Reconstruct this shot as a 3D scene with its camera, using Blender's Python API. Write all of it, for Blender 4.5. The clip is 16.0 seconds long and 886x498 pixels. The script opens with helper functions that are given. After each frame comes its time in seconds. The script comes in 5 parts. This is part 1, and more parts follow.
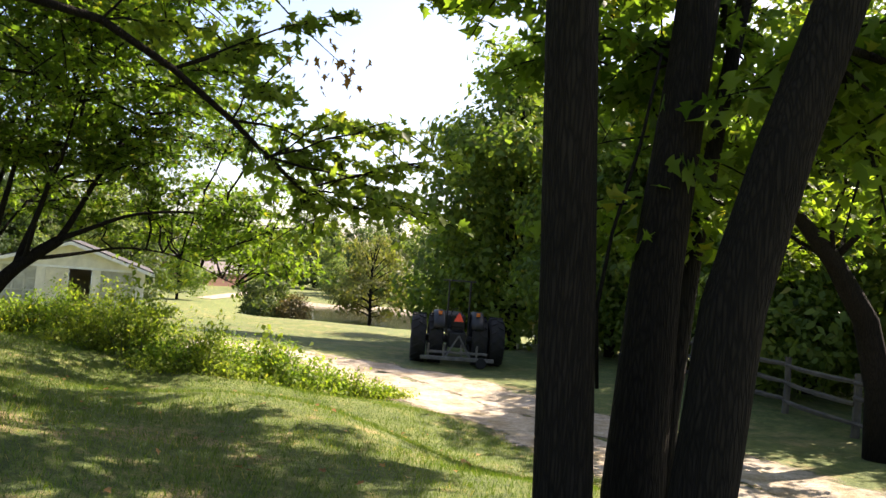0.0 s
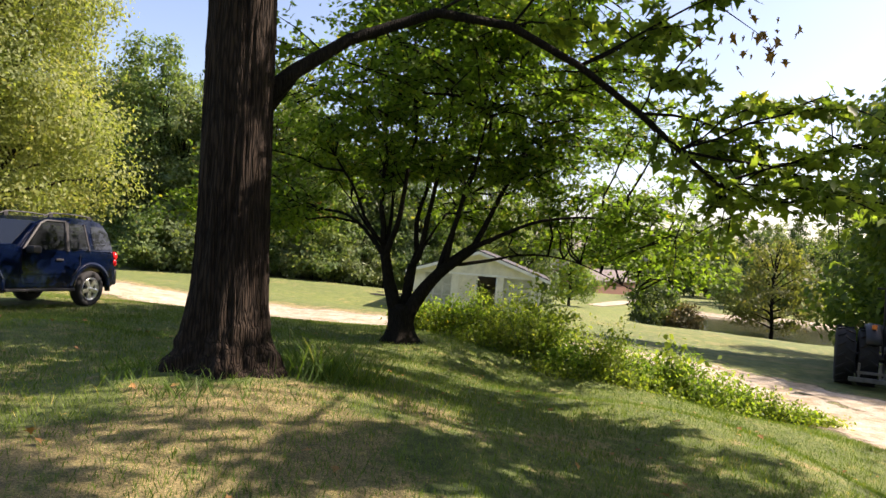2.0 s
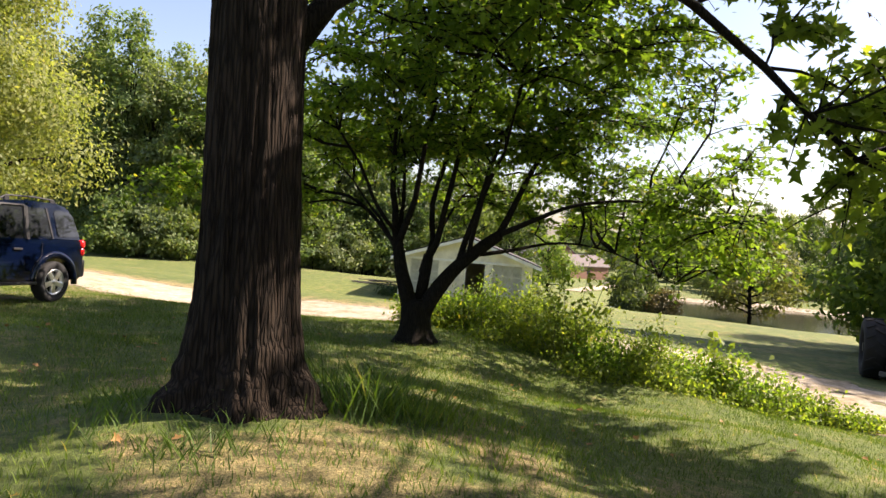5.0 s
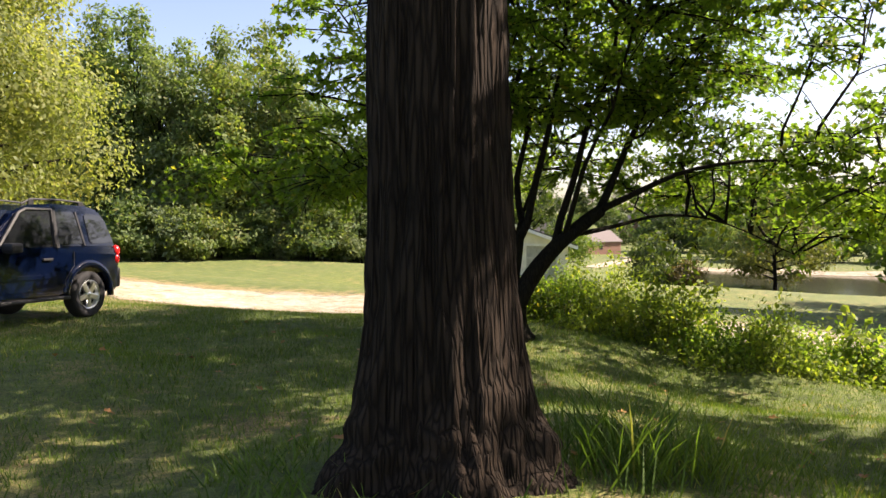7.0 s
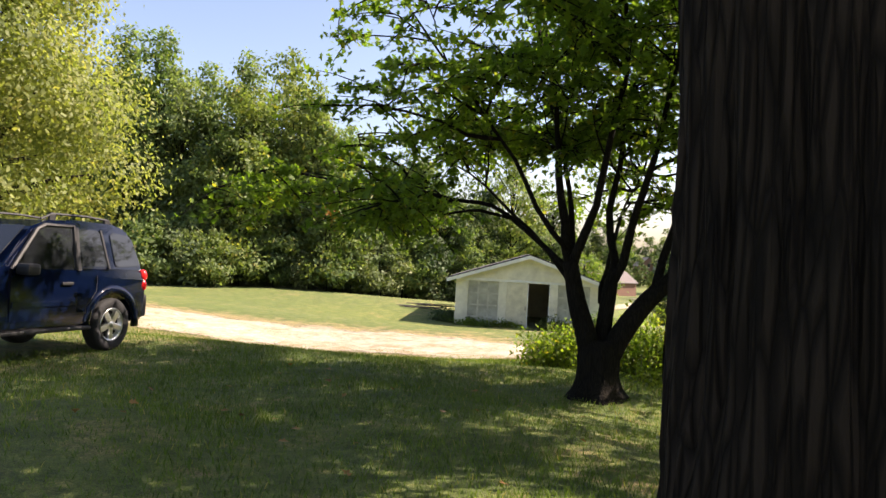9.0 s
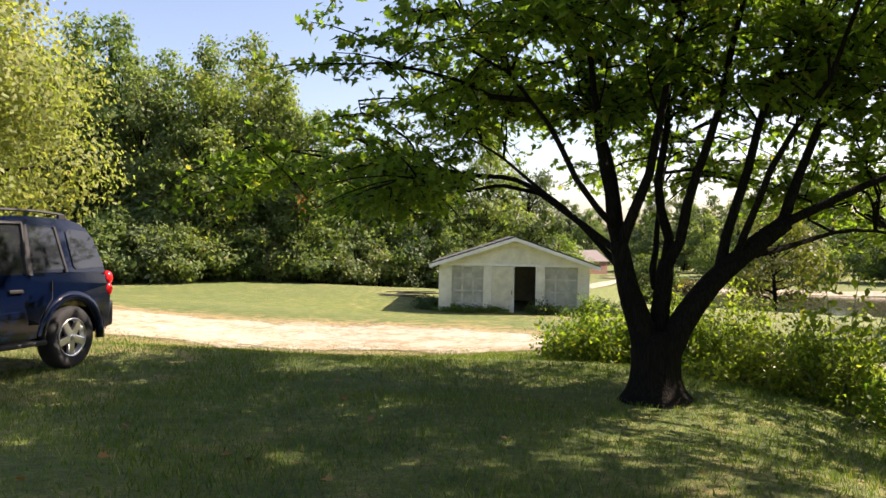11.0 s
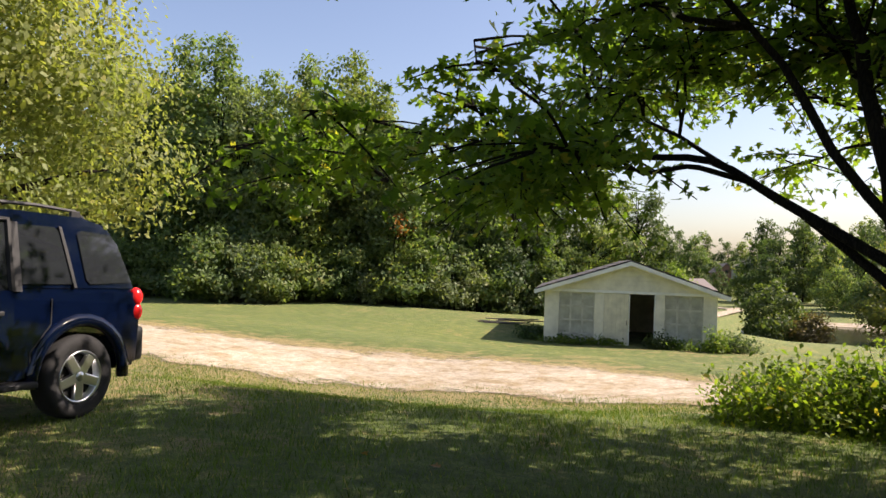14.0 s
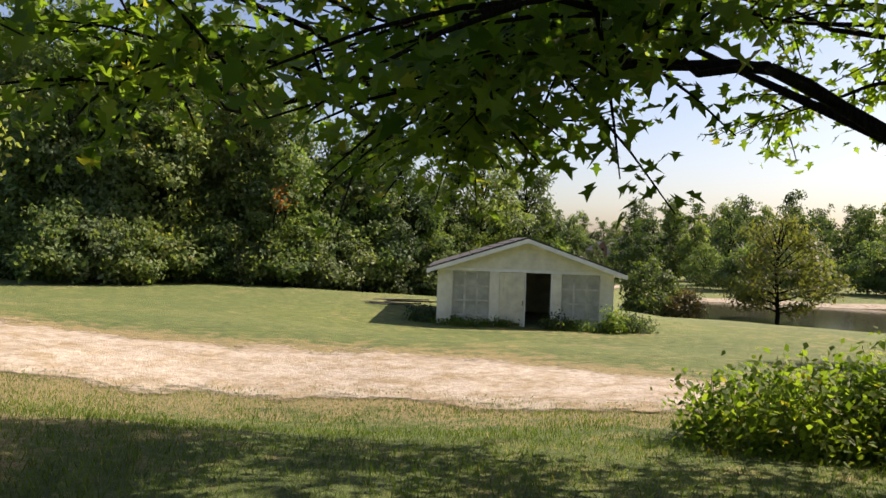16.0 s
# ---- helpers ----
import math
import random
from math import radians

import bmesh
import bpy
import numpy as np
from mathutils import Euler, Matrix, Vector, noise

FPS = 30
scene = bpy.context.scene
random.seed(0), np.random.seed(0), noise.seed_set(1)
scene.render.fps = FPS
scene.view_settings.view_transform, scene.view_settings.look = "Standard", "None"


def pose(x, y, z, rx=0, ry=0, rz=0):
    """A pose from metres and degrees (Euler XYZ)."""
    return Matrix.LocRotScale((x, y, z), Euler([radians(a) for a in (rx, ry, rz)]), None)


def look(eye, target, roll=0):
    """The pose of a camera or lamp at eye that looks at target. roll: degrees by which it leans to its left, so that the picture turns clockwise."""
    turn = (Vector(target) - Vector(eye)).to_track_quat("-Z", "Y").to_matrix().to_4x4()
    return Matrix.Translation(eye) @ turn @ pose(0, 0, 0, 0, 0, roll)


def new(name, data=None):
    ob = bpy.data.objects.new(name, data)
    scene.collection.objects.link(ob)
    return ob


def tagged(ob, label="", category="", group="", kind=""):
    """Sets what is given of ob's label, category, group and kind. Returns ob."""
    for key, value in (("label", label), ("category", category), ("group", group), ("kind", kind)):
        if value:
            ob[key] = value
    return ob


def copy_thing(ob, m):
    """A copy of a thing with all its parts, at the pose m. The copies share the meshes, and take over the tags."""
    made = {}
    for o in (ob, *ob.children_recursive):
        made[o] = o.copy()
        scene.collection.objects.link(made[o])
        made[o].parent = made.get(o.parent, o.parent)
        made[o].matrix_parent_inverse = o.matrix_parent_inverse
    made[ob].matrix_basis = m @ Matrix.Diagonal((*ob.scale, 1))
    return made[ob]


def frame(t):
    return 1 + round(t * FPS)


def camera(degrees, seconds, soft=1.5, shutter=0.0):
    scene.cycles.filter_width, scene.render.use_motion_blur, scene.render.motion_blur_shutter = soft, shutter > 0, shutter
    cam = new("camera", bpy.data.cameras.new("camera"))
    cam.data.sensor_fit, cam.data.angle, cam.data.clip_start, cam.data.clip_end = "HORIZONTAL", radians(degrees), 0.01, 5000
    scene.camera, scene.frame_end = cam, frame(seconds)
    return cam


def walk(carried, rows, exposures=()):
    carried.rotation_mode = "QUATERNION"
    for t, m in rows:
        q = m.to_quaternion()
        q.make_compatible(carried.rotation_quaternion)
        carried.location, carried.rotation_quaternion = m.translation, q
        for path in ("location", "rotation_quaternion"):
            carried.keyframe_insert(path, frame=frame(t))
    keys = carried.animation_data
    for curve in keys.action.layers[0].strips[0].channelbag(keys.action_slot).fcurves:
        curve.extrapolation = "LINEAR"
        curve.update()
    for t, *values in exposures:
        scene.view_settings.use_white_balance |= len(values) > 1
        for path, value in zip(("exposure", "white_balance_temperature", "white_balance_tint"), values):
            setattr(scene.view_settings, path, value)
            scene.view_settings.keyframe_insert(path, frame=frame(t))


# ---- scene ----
cam = camera(62.7, 16.0)
PATH = [
    (0, (0.34, -0.623, 1.61), (0.57, 1.363, 1.656), 4.3),
    (0.5, (0.266, -0.538, 1.589), (0.246, 1.461, 1.626), 3.8),
    (1, (0.221, -0.392, 1.552), (-0.026, 1.593, 1.55), 3.6),
    (1.5, (0.127, -0.181, 1.545), (-0.419, 1.743, 1.503), 3.1),
    (2, (-0.005, -0.018, 1.537), (-0.79, 1.821, 1.532), 3.6),
    (2.5, (-0.104, 0.01, 1.549), (-1.037, 1.779, 1.509), 2.0),
    (3, (-0.321, 0.152, 1.572), (-1.068, 2.007, 1.566), 0.5),
    (3.5, (-0.59, 0.444, 1.562), (-1.296, 2.315, 1.521), 3.1),
    (4, (-0.811, 0.723, 1.549), (-1.525, 2.591, 1.508), 3.6),
    (6.5, (-2.757, 2.016, 1.472), (-3.436, 3.896, 1.419), 2.9),
    (7, (-3.192, 2.292, 1.446), (-3.916, 4.154, 1.361), 0.1),
    (7.5, (-3.57, 2.618, 1.451), (-4.298, 4.481, 1.464), 1.1),
    (8, (-3.904, 2.896, 1.431), (-4.63, 4.759, 1.472), 1.3),
    (8.5, (-4.238, 3.077, 1.405), (-4.895, 4.966, 1.441), 2.8),
    (9, (-4.553, 3.327, 1.421), (-5.307, 5.179, 1.43), 2.3),
    (9.5, (-4.886, 3.588, 1.4), (-5.552, 5.474, 1.371), 2.3),
    (10, (-5.174, 3.874, 1.408), (-5.881, 5.744, 1.364), 2.3),
    (12.5, (-6.364, 5.554, 1.328), (-6.955, 7.465, 1.33), -3.6),
    (13, (-6.608, 6.029, 1.282), (-7.33, 7.894, 1.319), -1.0),
    (13.5, (-6.831, 6.473, 1.278), (-7.607, 8.316, 1.317), -0.2),
    (14, (-7.036, 6.957, 1.275), (-7.951, 8.735, 1.311), 1.0),
    (14.5, (-7.291, 7.456, 1.264), (-8.182, 9.246, 1.251), 0.9),
    (15, (-7.548, 7.963, 1.261), (-8.426, 9.76, 1.276), 0.6),
    (15.5, (-7.855, 8.517, 1.258), (-8.629, 10.361, 1.255), -0.5),
    (16, (-8.189, 9.106, 1.236), (-8.81, 11.007, 1.217), 1.1),
]
walk(cam, [(t, look(eye, target, roll)) for t, eye, target, roll in PATH],
     [(0.0, 1.95, 6800.0, 20.0), (2.0, 1.66, 6750.0, 23.0), (7.0, 1.72, 6900.0, 22.0), (12.0, 1.58, 6850.0, 23.0), (14.0, 1.3, 6700.0, 21.0), (16.0, 1.05, 6700.0, 22.0)])

# ---- world, sun ----
SUN_AZ, SUN_EL = 55.0, 43.0          # degrees: clockwise from +y, above the horizon
world = bpy.data.worlds.new("sky")
scene.world = world
world.use_nodes = True
wn = world.node_tree
sky = wn.nodes.new("ShaderNodeTexSky")
sky.sky_type, sky.sun_disc = "NISHITA", False
sky.sun_elevation, sky.sun_rotation = radians(SUN_EL), radians(SUN_AZ)
sky.air_density, sky.dust_density = 1.0, 1.8
wn.links.new(sky.outputs[0], wn.nodes["Background"].inputs[0])
wn.nodes["Background"].inputs[1].default_value = 0.08
sun = new("sun", bpy.data.lights.new("sun", "SUN"))
sun.data.energy, sun.data.angle, sun.data.color = 5.0, radians(0.5), (1.0, 0.91, 0.76)
sun_from = Vector((math.sin(radians(SUN_AZ)) * math.cos(radians(SUN_EL)), math.cos(radians(SUN_AZ)) * math.cos(radians(SUN_EL)), math.sin(radians(SUN_EL))))
sun.matrix_world = look(sun_from * 60, (0, 0, 0))

# ---- materials ----
def mat(name, build, rough=0.8, metal=0.0):
    """A node material: build(nodes, links, shader) wires it."""
    m = bpy.data.materials.new(name)
    m.use_nodes = True
    nt = m.node_tree
    p = nt.nodes["Principled BSDF"]
    p.inputs["Roughness"].default_value, p.inputs["Metallic"].default_value = rough, metal
    build(nt.nodes, nt.links, p)
    return m


def coords(N, L, scale=(1, 1, 1), kind="Object"):
    tc, mp = N.new("ShaderNodeTexCoord"), N.new("ShaderNodeMapping")
    mp.inputs["Scale"].default_value = scale
    L.new(tc.outputs[kind], mp.inputs["Vector"])
    return mp.outputs[0]


def noise_tex(N, L, vec, scale, detail=4, rough=0.6):
    n = N.new("ShaderNodeTexNoise")
    n.inputs["Scale"].default_value, n.inputs["Detail"].default_value, n.inputs["Roughness"].default_value = scale, detail, rough
    L.new(vec, n.inputs["Vector"])
    return n.outputs["Fac"]


def ramp(N, L, fac, stops):
    r = N.new("ShaderNodeValToRGB")
    e = r.color_ramp.elements
    while len(e) < len(stops):
        e.new(0.5)
    for el, (pos, col) in zip(e, stops):
        el.position, el.color = pos, (*col, 1) if len(col) == 3 else col
    L.new(fac, r.inputs[0])
    return r.outputs[0]


def mix(N, L, fac, a, b, blend="MIX"):
    m = N.new("ShaderNodeMix")
    m.data_type, m.blend_type = "RGBA", blend
    for s, v in (("Factor", fac), (6, a), (7, b)):
        i = m.inputs[0] if s == "Factor" else m.inputs[s]
        if isinstance(v, (int, float)):
            i.default_value = v
        elif isinstance(v, tuple):
            i.default_value = (*v, 1)
        else:
            L.new(v, i)
    return m.outputs[2]


def bump(N, L, p, height, strength=0.5, distance=0.02):
    b = N.new("ShaderNodeBump")
    b.inputs["Strength"].default_value, b.inputs["Distance"].default_value = strength, distance
    L.new(height, b.inputs["Height"])
    L.new(b.outputs[0], p.inputs["Normal"])


def plain(name, colour, rough=0.6, metal=0.0, vary=0.25, scale=6.0, rel=0.15):
    """Paint, metal, rubber: a base colour with soft blotches and fine relief."""
    def build(N, L, p):
        v = coords(N, L)
        a, b = noise_tex(N, L, v, scale, 5), noise_tex(N, L, v, scale * 14, 3)
        lo, hi = tuple(c * (1 - vary) for c in colour), tuple(min(1, c * (1 + vary)) for c in colour)
        L.new(ramp(N, L, a, [(0.3, lo), (0.7, hi)]), p.inputs["Base Color"])
        bump(N, L, p, b, rel, 0.004)
    return mat(name, build, rough, metal)


def leaf_mat(name, dark, light, odd, glow=0.45):
    """Leaves: a colour for each leaf, light passing through."""
    m = bpy.data.materials.new(name)
    m.use_nodes = True
    N, L = m.node_tree.nodes, m.node_tree.links
    p = N["Principled BSDF"]
    p.inputs["Roughness"].default_value = 0.55
    p.inputs["Specular IOR Level"].default_value = 0.22
    g, oi = N.new("ShaderNodeNewGeometry"), N.new("ShaderNodeObjectInfo")
    big = noise_tex(N, L, coords(N, L), 0.45, 3)
    col = ramp(N, L, g.outputs["Random Per Island"], [(0.0, dark), (0.55, light), (0.93, light), (1.0, odd)])
    tone = ramp(N, L, big, [(0.3, (0.62, 0.7, 0.72)), (0.7, (1.15, 1.08, 0.9))])
    col = mix(N, L, 1.0, col, tone, "MULTIPLY")
    tint = ramp(N, L, oi.outputs["Random"], [(0.0, (0.82, 0.9, 0.9)), (0.5, (1, 1, 1)), (1.0, (1.12, 1.05, 0.88))])
    col = mix(N, L, 1.0, col, tint, "MULTIPLY")
    L.new(col, p.inputs["Base Color"])
    tr, ms = N.new("ShaderNodeBsdfTranslucent"), N.new("ShaderNodeMixShader")
    L.new(mix(N, L, 1.0, col, (2.0, 2.1, 0.8), "MULTIPLY"), tr.inputs[0])
    ms.inputs[0].default_value = glow
    L.new(p.outputs[0], ms.inputs[1]); L.new(tr.outputs[0], ms.inputs[2])
    L.new(ms.outputs[0], N["Material Output"].inputs[0])
    return m


def bark_mat(name, dark, light, grain=1.0):
    def build(N, L, p):
        v = coords(N, L, (1, 1, 0.09))
        w = N.new("ShaderNodeTexVoronoi")
        w.feature = "DISTANCE_TO_EDGE"
        w.inputs["Scale"].default_value = 26 * grain
        warp = mix(N, L, 0.06, v, N.new("ShaderNodeTexNoise").outputs["Color"])
        L.new(warp, w.inputs["Vector"])
        n = noise_tex(N, L, v, 30 * grain, 6, 0.7)
        big = noise_tex(N, L, coords(N, L), 1.2, 4)
        h = mix(N, L, 0.45, ramp(N, L, w.outputs["Distance"], [(0.0, (0, 0, 0)), (0.25, (1, 1, 1))]), n)
        c = ramp(N, L, h, [(0.15, dark), (0.8, light)])
        c = mix(N, L, 1.0, c, ramp(N, L, big, [(0.3, (0.7, 0.72, 0.68)), (0.7, (1.1, 1.05, 1.0))]), "MULTIPLY")
        L.new(c, p.inputs["Base Color"])
        p.inputs["Specular IOR Level"].default_value = 0.1
        bump(N, L, p, h, 1.0, 0.03 / grain)
    return mat(name, build, 0.9)


def ground_build(N, L, p):
    v = coords(N, L)
    a, b, c = noise_tex(N, L, v, 0.35, 5), noise_tex(N, L, v, 2.2, 6, 0.7), noise_tex(N, L, v, 60, 4, 0.75)
    d = noise_tex(N, L, v, 0.09, 3)
    green = ramp(N, L, b, [(0.25, (0.044, 0.07, 0.013)), (0.5, (0.098, 0.13, 0.025)), (0.75, (0.2, 0.205, 0.055))])
    dry = ramp(N, L, c, [(0.3, (0.14, 0.11, 0.045)), (0.7, (0.30, 0.24, 0.11))])
    patch = ramp(N, L, mix(N, L, 0.5, a, b), [(0.51, (0, 0, 0)), (0.66, (0.8, 0.8, 0.8))])
    col = mix(N, L, patch, green, dry)
    at = N.new("ShaderNodeAttribute")
    at.attribute_name = "straw"
    sm = N.new("ShaderNodeMath")
    sm.operation = "MULTIPLY_ADD"
    L.new(at.outputs["Fac"], sm.inputs[0]); sm.inputs[1].default_value = 0.85
    nb = N.new("ShaderNodeMath")
    nb.operation = "MULTIPLY_ADD"
    L.new(b, nb.inputs[0]); nb.inputs[1].default_value, nb.inputs[2].default_value = 2.6, -1.3
    L.new(nb.outputs[0], sm.inputs[2])
    straw = ramp(N, L, c, [(0.3, (0.14, 0.105, 0.045)), (0.7, (0.32, 0.25, 0.125))])
    col = mix(N, L, ramp(N, L, sm.outputs[0], [(0.25, (0, 0, 0)), (0.6, (0.9, 0.9, 0.9))]), col, straw)
    col = mix(N, L, 1.0, col, ramp(N, L, d, [(0.35, (0.85, 0.9, 0.85)), (0.65, (1.1, 1.06, 0.95))]), "MULTIPLY")
    col = mix(N, L, 1.0, col, ramp(N, L, c, [(0.28, (0.34, 0.36, 0.34)), (0.72, (1.5, 1.48, 1.45))]), "MULTIPLY")
    col = mix(N, L, 1.0, col, ramp(N, L, noise_tex(N, L, v, 11, 4, 0.7), [(0.3, (0.55, 0.62, 0.55)), (0.7, (1.38, 1.32, 1.25))]), "MULTIPLY")
    L.new(col, p.inputs["Base Color"])
    bump(N, L, p, c, 0.7, 0.05)


M_GROUND = mat("lawn_and_field", ground_build, 0.95)
# tones lie below real bark: the shade on the backlit stems is in them
M_BARK = bark_mat("dark_shaded_bark", (0.007, 0.0058, 0.0048), (0.036, 0.0265, 0.02), 1.5)
M_BARK_FINE = bark_mat("fine_shaded_bark", (0.006, 0.0055, 0.0045), (0.02, 0.017, 0.013), 2.0)
M_LEAF = leaf_mat("maple_leaves", (0.052, 0.096, 0.014), (0.138, 0.2, 0.03), (0.29, 0.245, 0.045), 0.54)
M_LEAF_ROAD = leaf_mat("roadside_leaves", (0.05, 0.092, 0.02), (0.13, 0.185, 0.04), (0.22, 0.21, 0.05), 0.46)
M_LEAF_YELLOW = leaf_mat("yellow_green_leaves", (0.115, 0.135, 0.045), (0.225, 0.24, 0.095), (0.36, 0.31, 0.12), 0.46)
M_LEAF_WOOD = leaf_mat("wood_leaves", (0.064, 0.1, 0.042), (0.145, 0.195, 0.08), (0.24, 0.21, 0.09), 0.44)
M_LEAF_DARK = leaf_mat("dark_leaves", (0.032, 0.056, 0.028), (0.068, 0.1, 0.042), (0.1, 0.11, 0.05), 0.4)
M_LEAF_OLIVE = leaf_mat("olive_yellow_leaves", (0.07, 0.082, 0.026), (0.125, 0.135, 0.046), (0.2, 0.17, 0.065), 0.42)
M_LEAF_BUSH = leaf_mat("bush_leaves", (0.085, 0.13, 0.025), (0.2, 0.25, 0.047), (0.3, 0.28, 0.07), 0.5)
M_LEAF_GREY = leaf_mat("silver_leaves", (0.105, 0.135, 0.07), (0.19, 0.22, 0.115), (0.26, 0.25, 0.13), 0.4)


def gravel_build(N, L, p):
    v = coords(N, L)
    vo = N.new("ShaderNodeTexVoronoi")
    vo.inputs["Scale"].default_value = 26
    L.new(v, vo.inputs["Vector"])
    fine, mid, big = noise_tex(N, L, v, 90, 4), noise_tex(N, L, v, 1.7, 6, 0.7), noise_tex(N, L, v, 0.4, 4)
    stone = ramp(N, L, fine, [(0.3, (0.25, 0.215, 0.165)), (0.7, (0.52, 0.465, 0.375))])
    stone = mix(N, L, 0.35, stone, ramp(N, L, vo.outputs["Color"], [(0.2, (0.2, 0.175, 0.14)), (0.8, (0.56, 0.51, 0.44))]))
    straw = ramp(N, L, fine, [(0.3, (0.15, 0.11, 0.05)), (0.7, (0.32, 0.25, 0.13))])
    col = mix(N, L, ramp(N, L, mid, [(0.44, (0, 0, 0)), (0.62, (0.85, 0.85, 0.85))]), stone, straw)
    col = mix(N, L, 1.0, col, ramp(N, L, big, [(0.3, (0.86, 0.84, 0.82)), (0.7, (1.08, 1.06, 1.04))]), "MULTIPLY")
    col = mix(N, L, 1.0, col, ramp(N, L, noise_tex(N, L, v, 6, 5, 0.7), [(0.3, (0.68, 0.66, 0.62)), (0.7, (1.16, 1.15, 1.13))]), "MULTIPLY")
    L.new(col, p.inputs["Base Color"])
    bump(N, L, p, mix(N, L, 0.5, vo.outputs["Distance"], fine), 0.8, 0.03)
    at = N.new("ShaderNodeAttribute")
    at.attribute_name = "edge"
    ad = N.new("ShaderNodeMath"); ad.operation = "MULTIPLY_ADD"
    L.new(mix(N, L, 0.5, mid, noise_tex(N, L, v, 0.75, 4)), ad.inputs[0]); ad.inputs[1].default_value = 2.4
    L.new(at.outputs["Fac"], ad.inputs[2])
    tr, ms = N.new("ShaderNodeBsdfTransparent"), N.new("ShaderNodeMixShader")
    su = N.new("ShaderNodeMath"); su.operation = "SUBTRACT"
    L.new(ad.outputs[0], su.inputs[0]); su.inputs[1].default_value = 0.6
    L.new(ramp(N, L, su.outputs[0], [(0.64, (0, 0, 0)), (0.9, (1, 1, 1))]), ms.inputs[0])
    L.new(tr.outputs[0], ms.inputs[1]); L.new(p.outputs[0], ms.inputs[2])
    L.new(ms.outputs[0], N["Material Output"].inputs[0])


M_GRAVEL = mat("pale_gravel", gravel_build, 0.95)


def water_build(N, L, p):
    p.inputs["Base Color"].default_value = (0.035, 0.035, 0.018, 1)
    bump(N, L, p, noise_tex(N, L, coords(N, L, (1, 0.35, 1)), 3.0, 4), 0.12, 0.05)


M_WATER = mat("murky_water", water_build, 0.12)
M_RUBBER = plain("black_rubber", (0.009, 0.009, 0.0095), 0.85, 0, 0.3, 12, 0.4)
M_BLUE = plain("dark_blue_car_paint", (0.0012, 0.0034, 0.014), 0.08, 0.0, 0.08, 2, 0.0)
M_CHROME = plain("polished_alloy", (0.62, 0.62, 0.62), 0.28, 1.0, 0.08, 9, 0.05)
M_BLACK = plain("black_plastic", (0.005, 0.005, 0.0055), 0.6, 0, 0.2, 9, 0.15)
M_RED_LAMP = plain("red_lamp_plastic", (0.55, 0.012, 0.012), 0.2, 0, 0.15, 12, 0.02)
M_AMBER = plain("amber_lamp_plastic", (0.6, 0.16, 0.02), 0.25, 0, 0.1, 12, 0.02)
M_TRACTOR = plain("dull_dark_tractor_paint", (0.01, 0.011, 0.012), 0.55, 0.1, 0.4, 5, 0.15)
M_STEEL = plain("worn_grey_steel", (0.13, 0.125, 0.12), 0.5, 0.6, 0.35, 6, 0.2)
M_ORANGE = plain("orange_red_reflector", (0.9, 0.07, 0.03), 0.4, 0, 0.08, 12, 0.02)
M_FENCE = plain("grey_weathered_rail", (0.07, 0.062, 0.05), 0.9, 0, 0.35, 5, 0.5)
M_BRICK_FAR = plain("brown_red_brick", (0.22, 0.12, 0.09), 0.9, 0, 0.25, 3, 0.3)
M_ROOF_FAR = plain("grey_brown_roof", (0.13, 0.11, 0.105), 0.9, 0, 0.2, 3, 0.3)
M_PALE_FAR = plain("pale_siding", (0.32, 0.3, 0.26), 0.85, 0, 0.15, 2, 0.2)
M_WINDOW_FAR = plain("dark_window_pane", (0.03, 0.035, 0.04), 0.1, 0, 0.1, 4, 0.0)
M_DOOR = plain("yellowed_white_door_paint", (0.6, 0.56, 0.42), 0.75, 0, 0.2, 2.2, 0.3)
M_DOORPANEL = plain("grey_door_panels", (0.36, 0.36, 0.3), 0.7, 0, 0.3, 1.8, 0.2)
M_GREYDOOR = plain("grimy_garage_door_paint", (0.43, 0.42, 0.35), 0.8, 0, 0.3, 2.2, 0.3)
M_DEAD = leaf_mat("dead_leaves", (0.16, 0.07, 0.025), (0.3, 0.16, 0.06), (0.5, 0.3, 0.05), 0.15)
M_GRASS = leaf_mat("grass_blades", (0.045, 0.085, 0.014), (0.11, 0.17, 0.032), (0.34, 0.29, 0.12), 0.3)
M_ORANGE_LEAF = leaf_mat("orange_leaves", (0.16, 0.07, 0.02), (0.28, 0.12, 0.035), (0.34, 0.18, 0.05), 0.3)


def glass_build(N, L, p):
    p.inputs["Base Color"].default_value = (0.014, 0.016, 0.019, 1)
    p.inputs["Specular IOR Level"].default_value = 0.6


M_GLASS = mat("dark_tinted_glass", glass_build, 0.05)
M_WHITE = plain("weathered_white_paint", (0.66, 0.63, 0.51), 0.75, 0, 0.18, 1.6, 0.3)
M_TRIM = plain("white_trim_paint", (0.7, 0.7, 0.66), 0.65, 0, 0.12, 2.0, 0.25)
M_SHINGLE = plain("asphalt_shingles", (0.045, 0.042, 0.042), 0.95, 0, 0.4, 9.0, 0.6)
M_DARK = plain("dark_interior", (0.03, 0.027, 0.024), 0.9, 0, 0.4, 2.0, 0.2)

# ---- helpers for building ----
def link_mesh(name, bm_or_mesh, material, parent=None, label="", smooth=False):
    if isinstance(bm_or_mesh, bmesh.types.BMesh):
        me = bpy.data.meshes.new(name)
        bm_or_mesh.to_mesh(me)
        bm_or_mesh.free()
    else:
        me = bm_or_mesh
    if material:
        me.materials.append(material)
    if smooth:
        me.shade_smooth()
    ob = new(name, me)
    if parent:
        ob.parent = parent
    return tagged(ob, label)


def part(name, bm, material, parent, label="", smooth=False):
    return link_mesh(name, bm, material, parent, label, smooth)


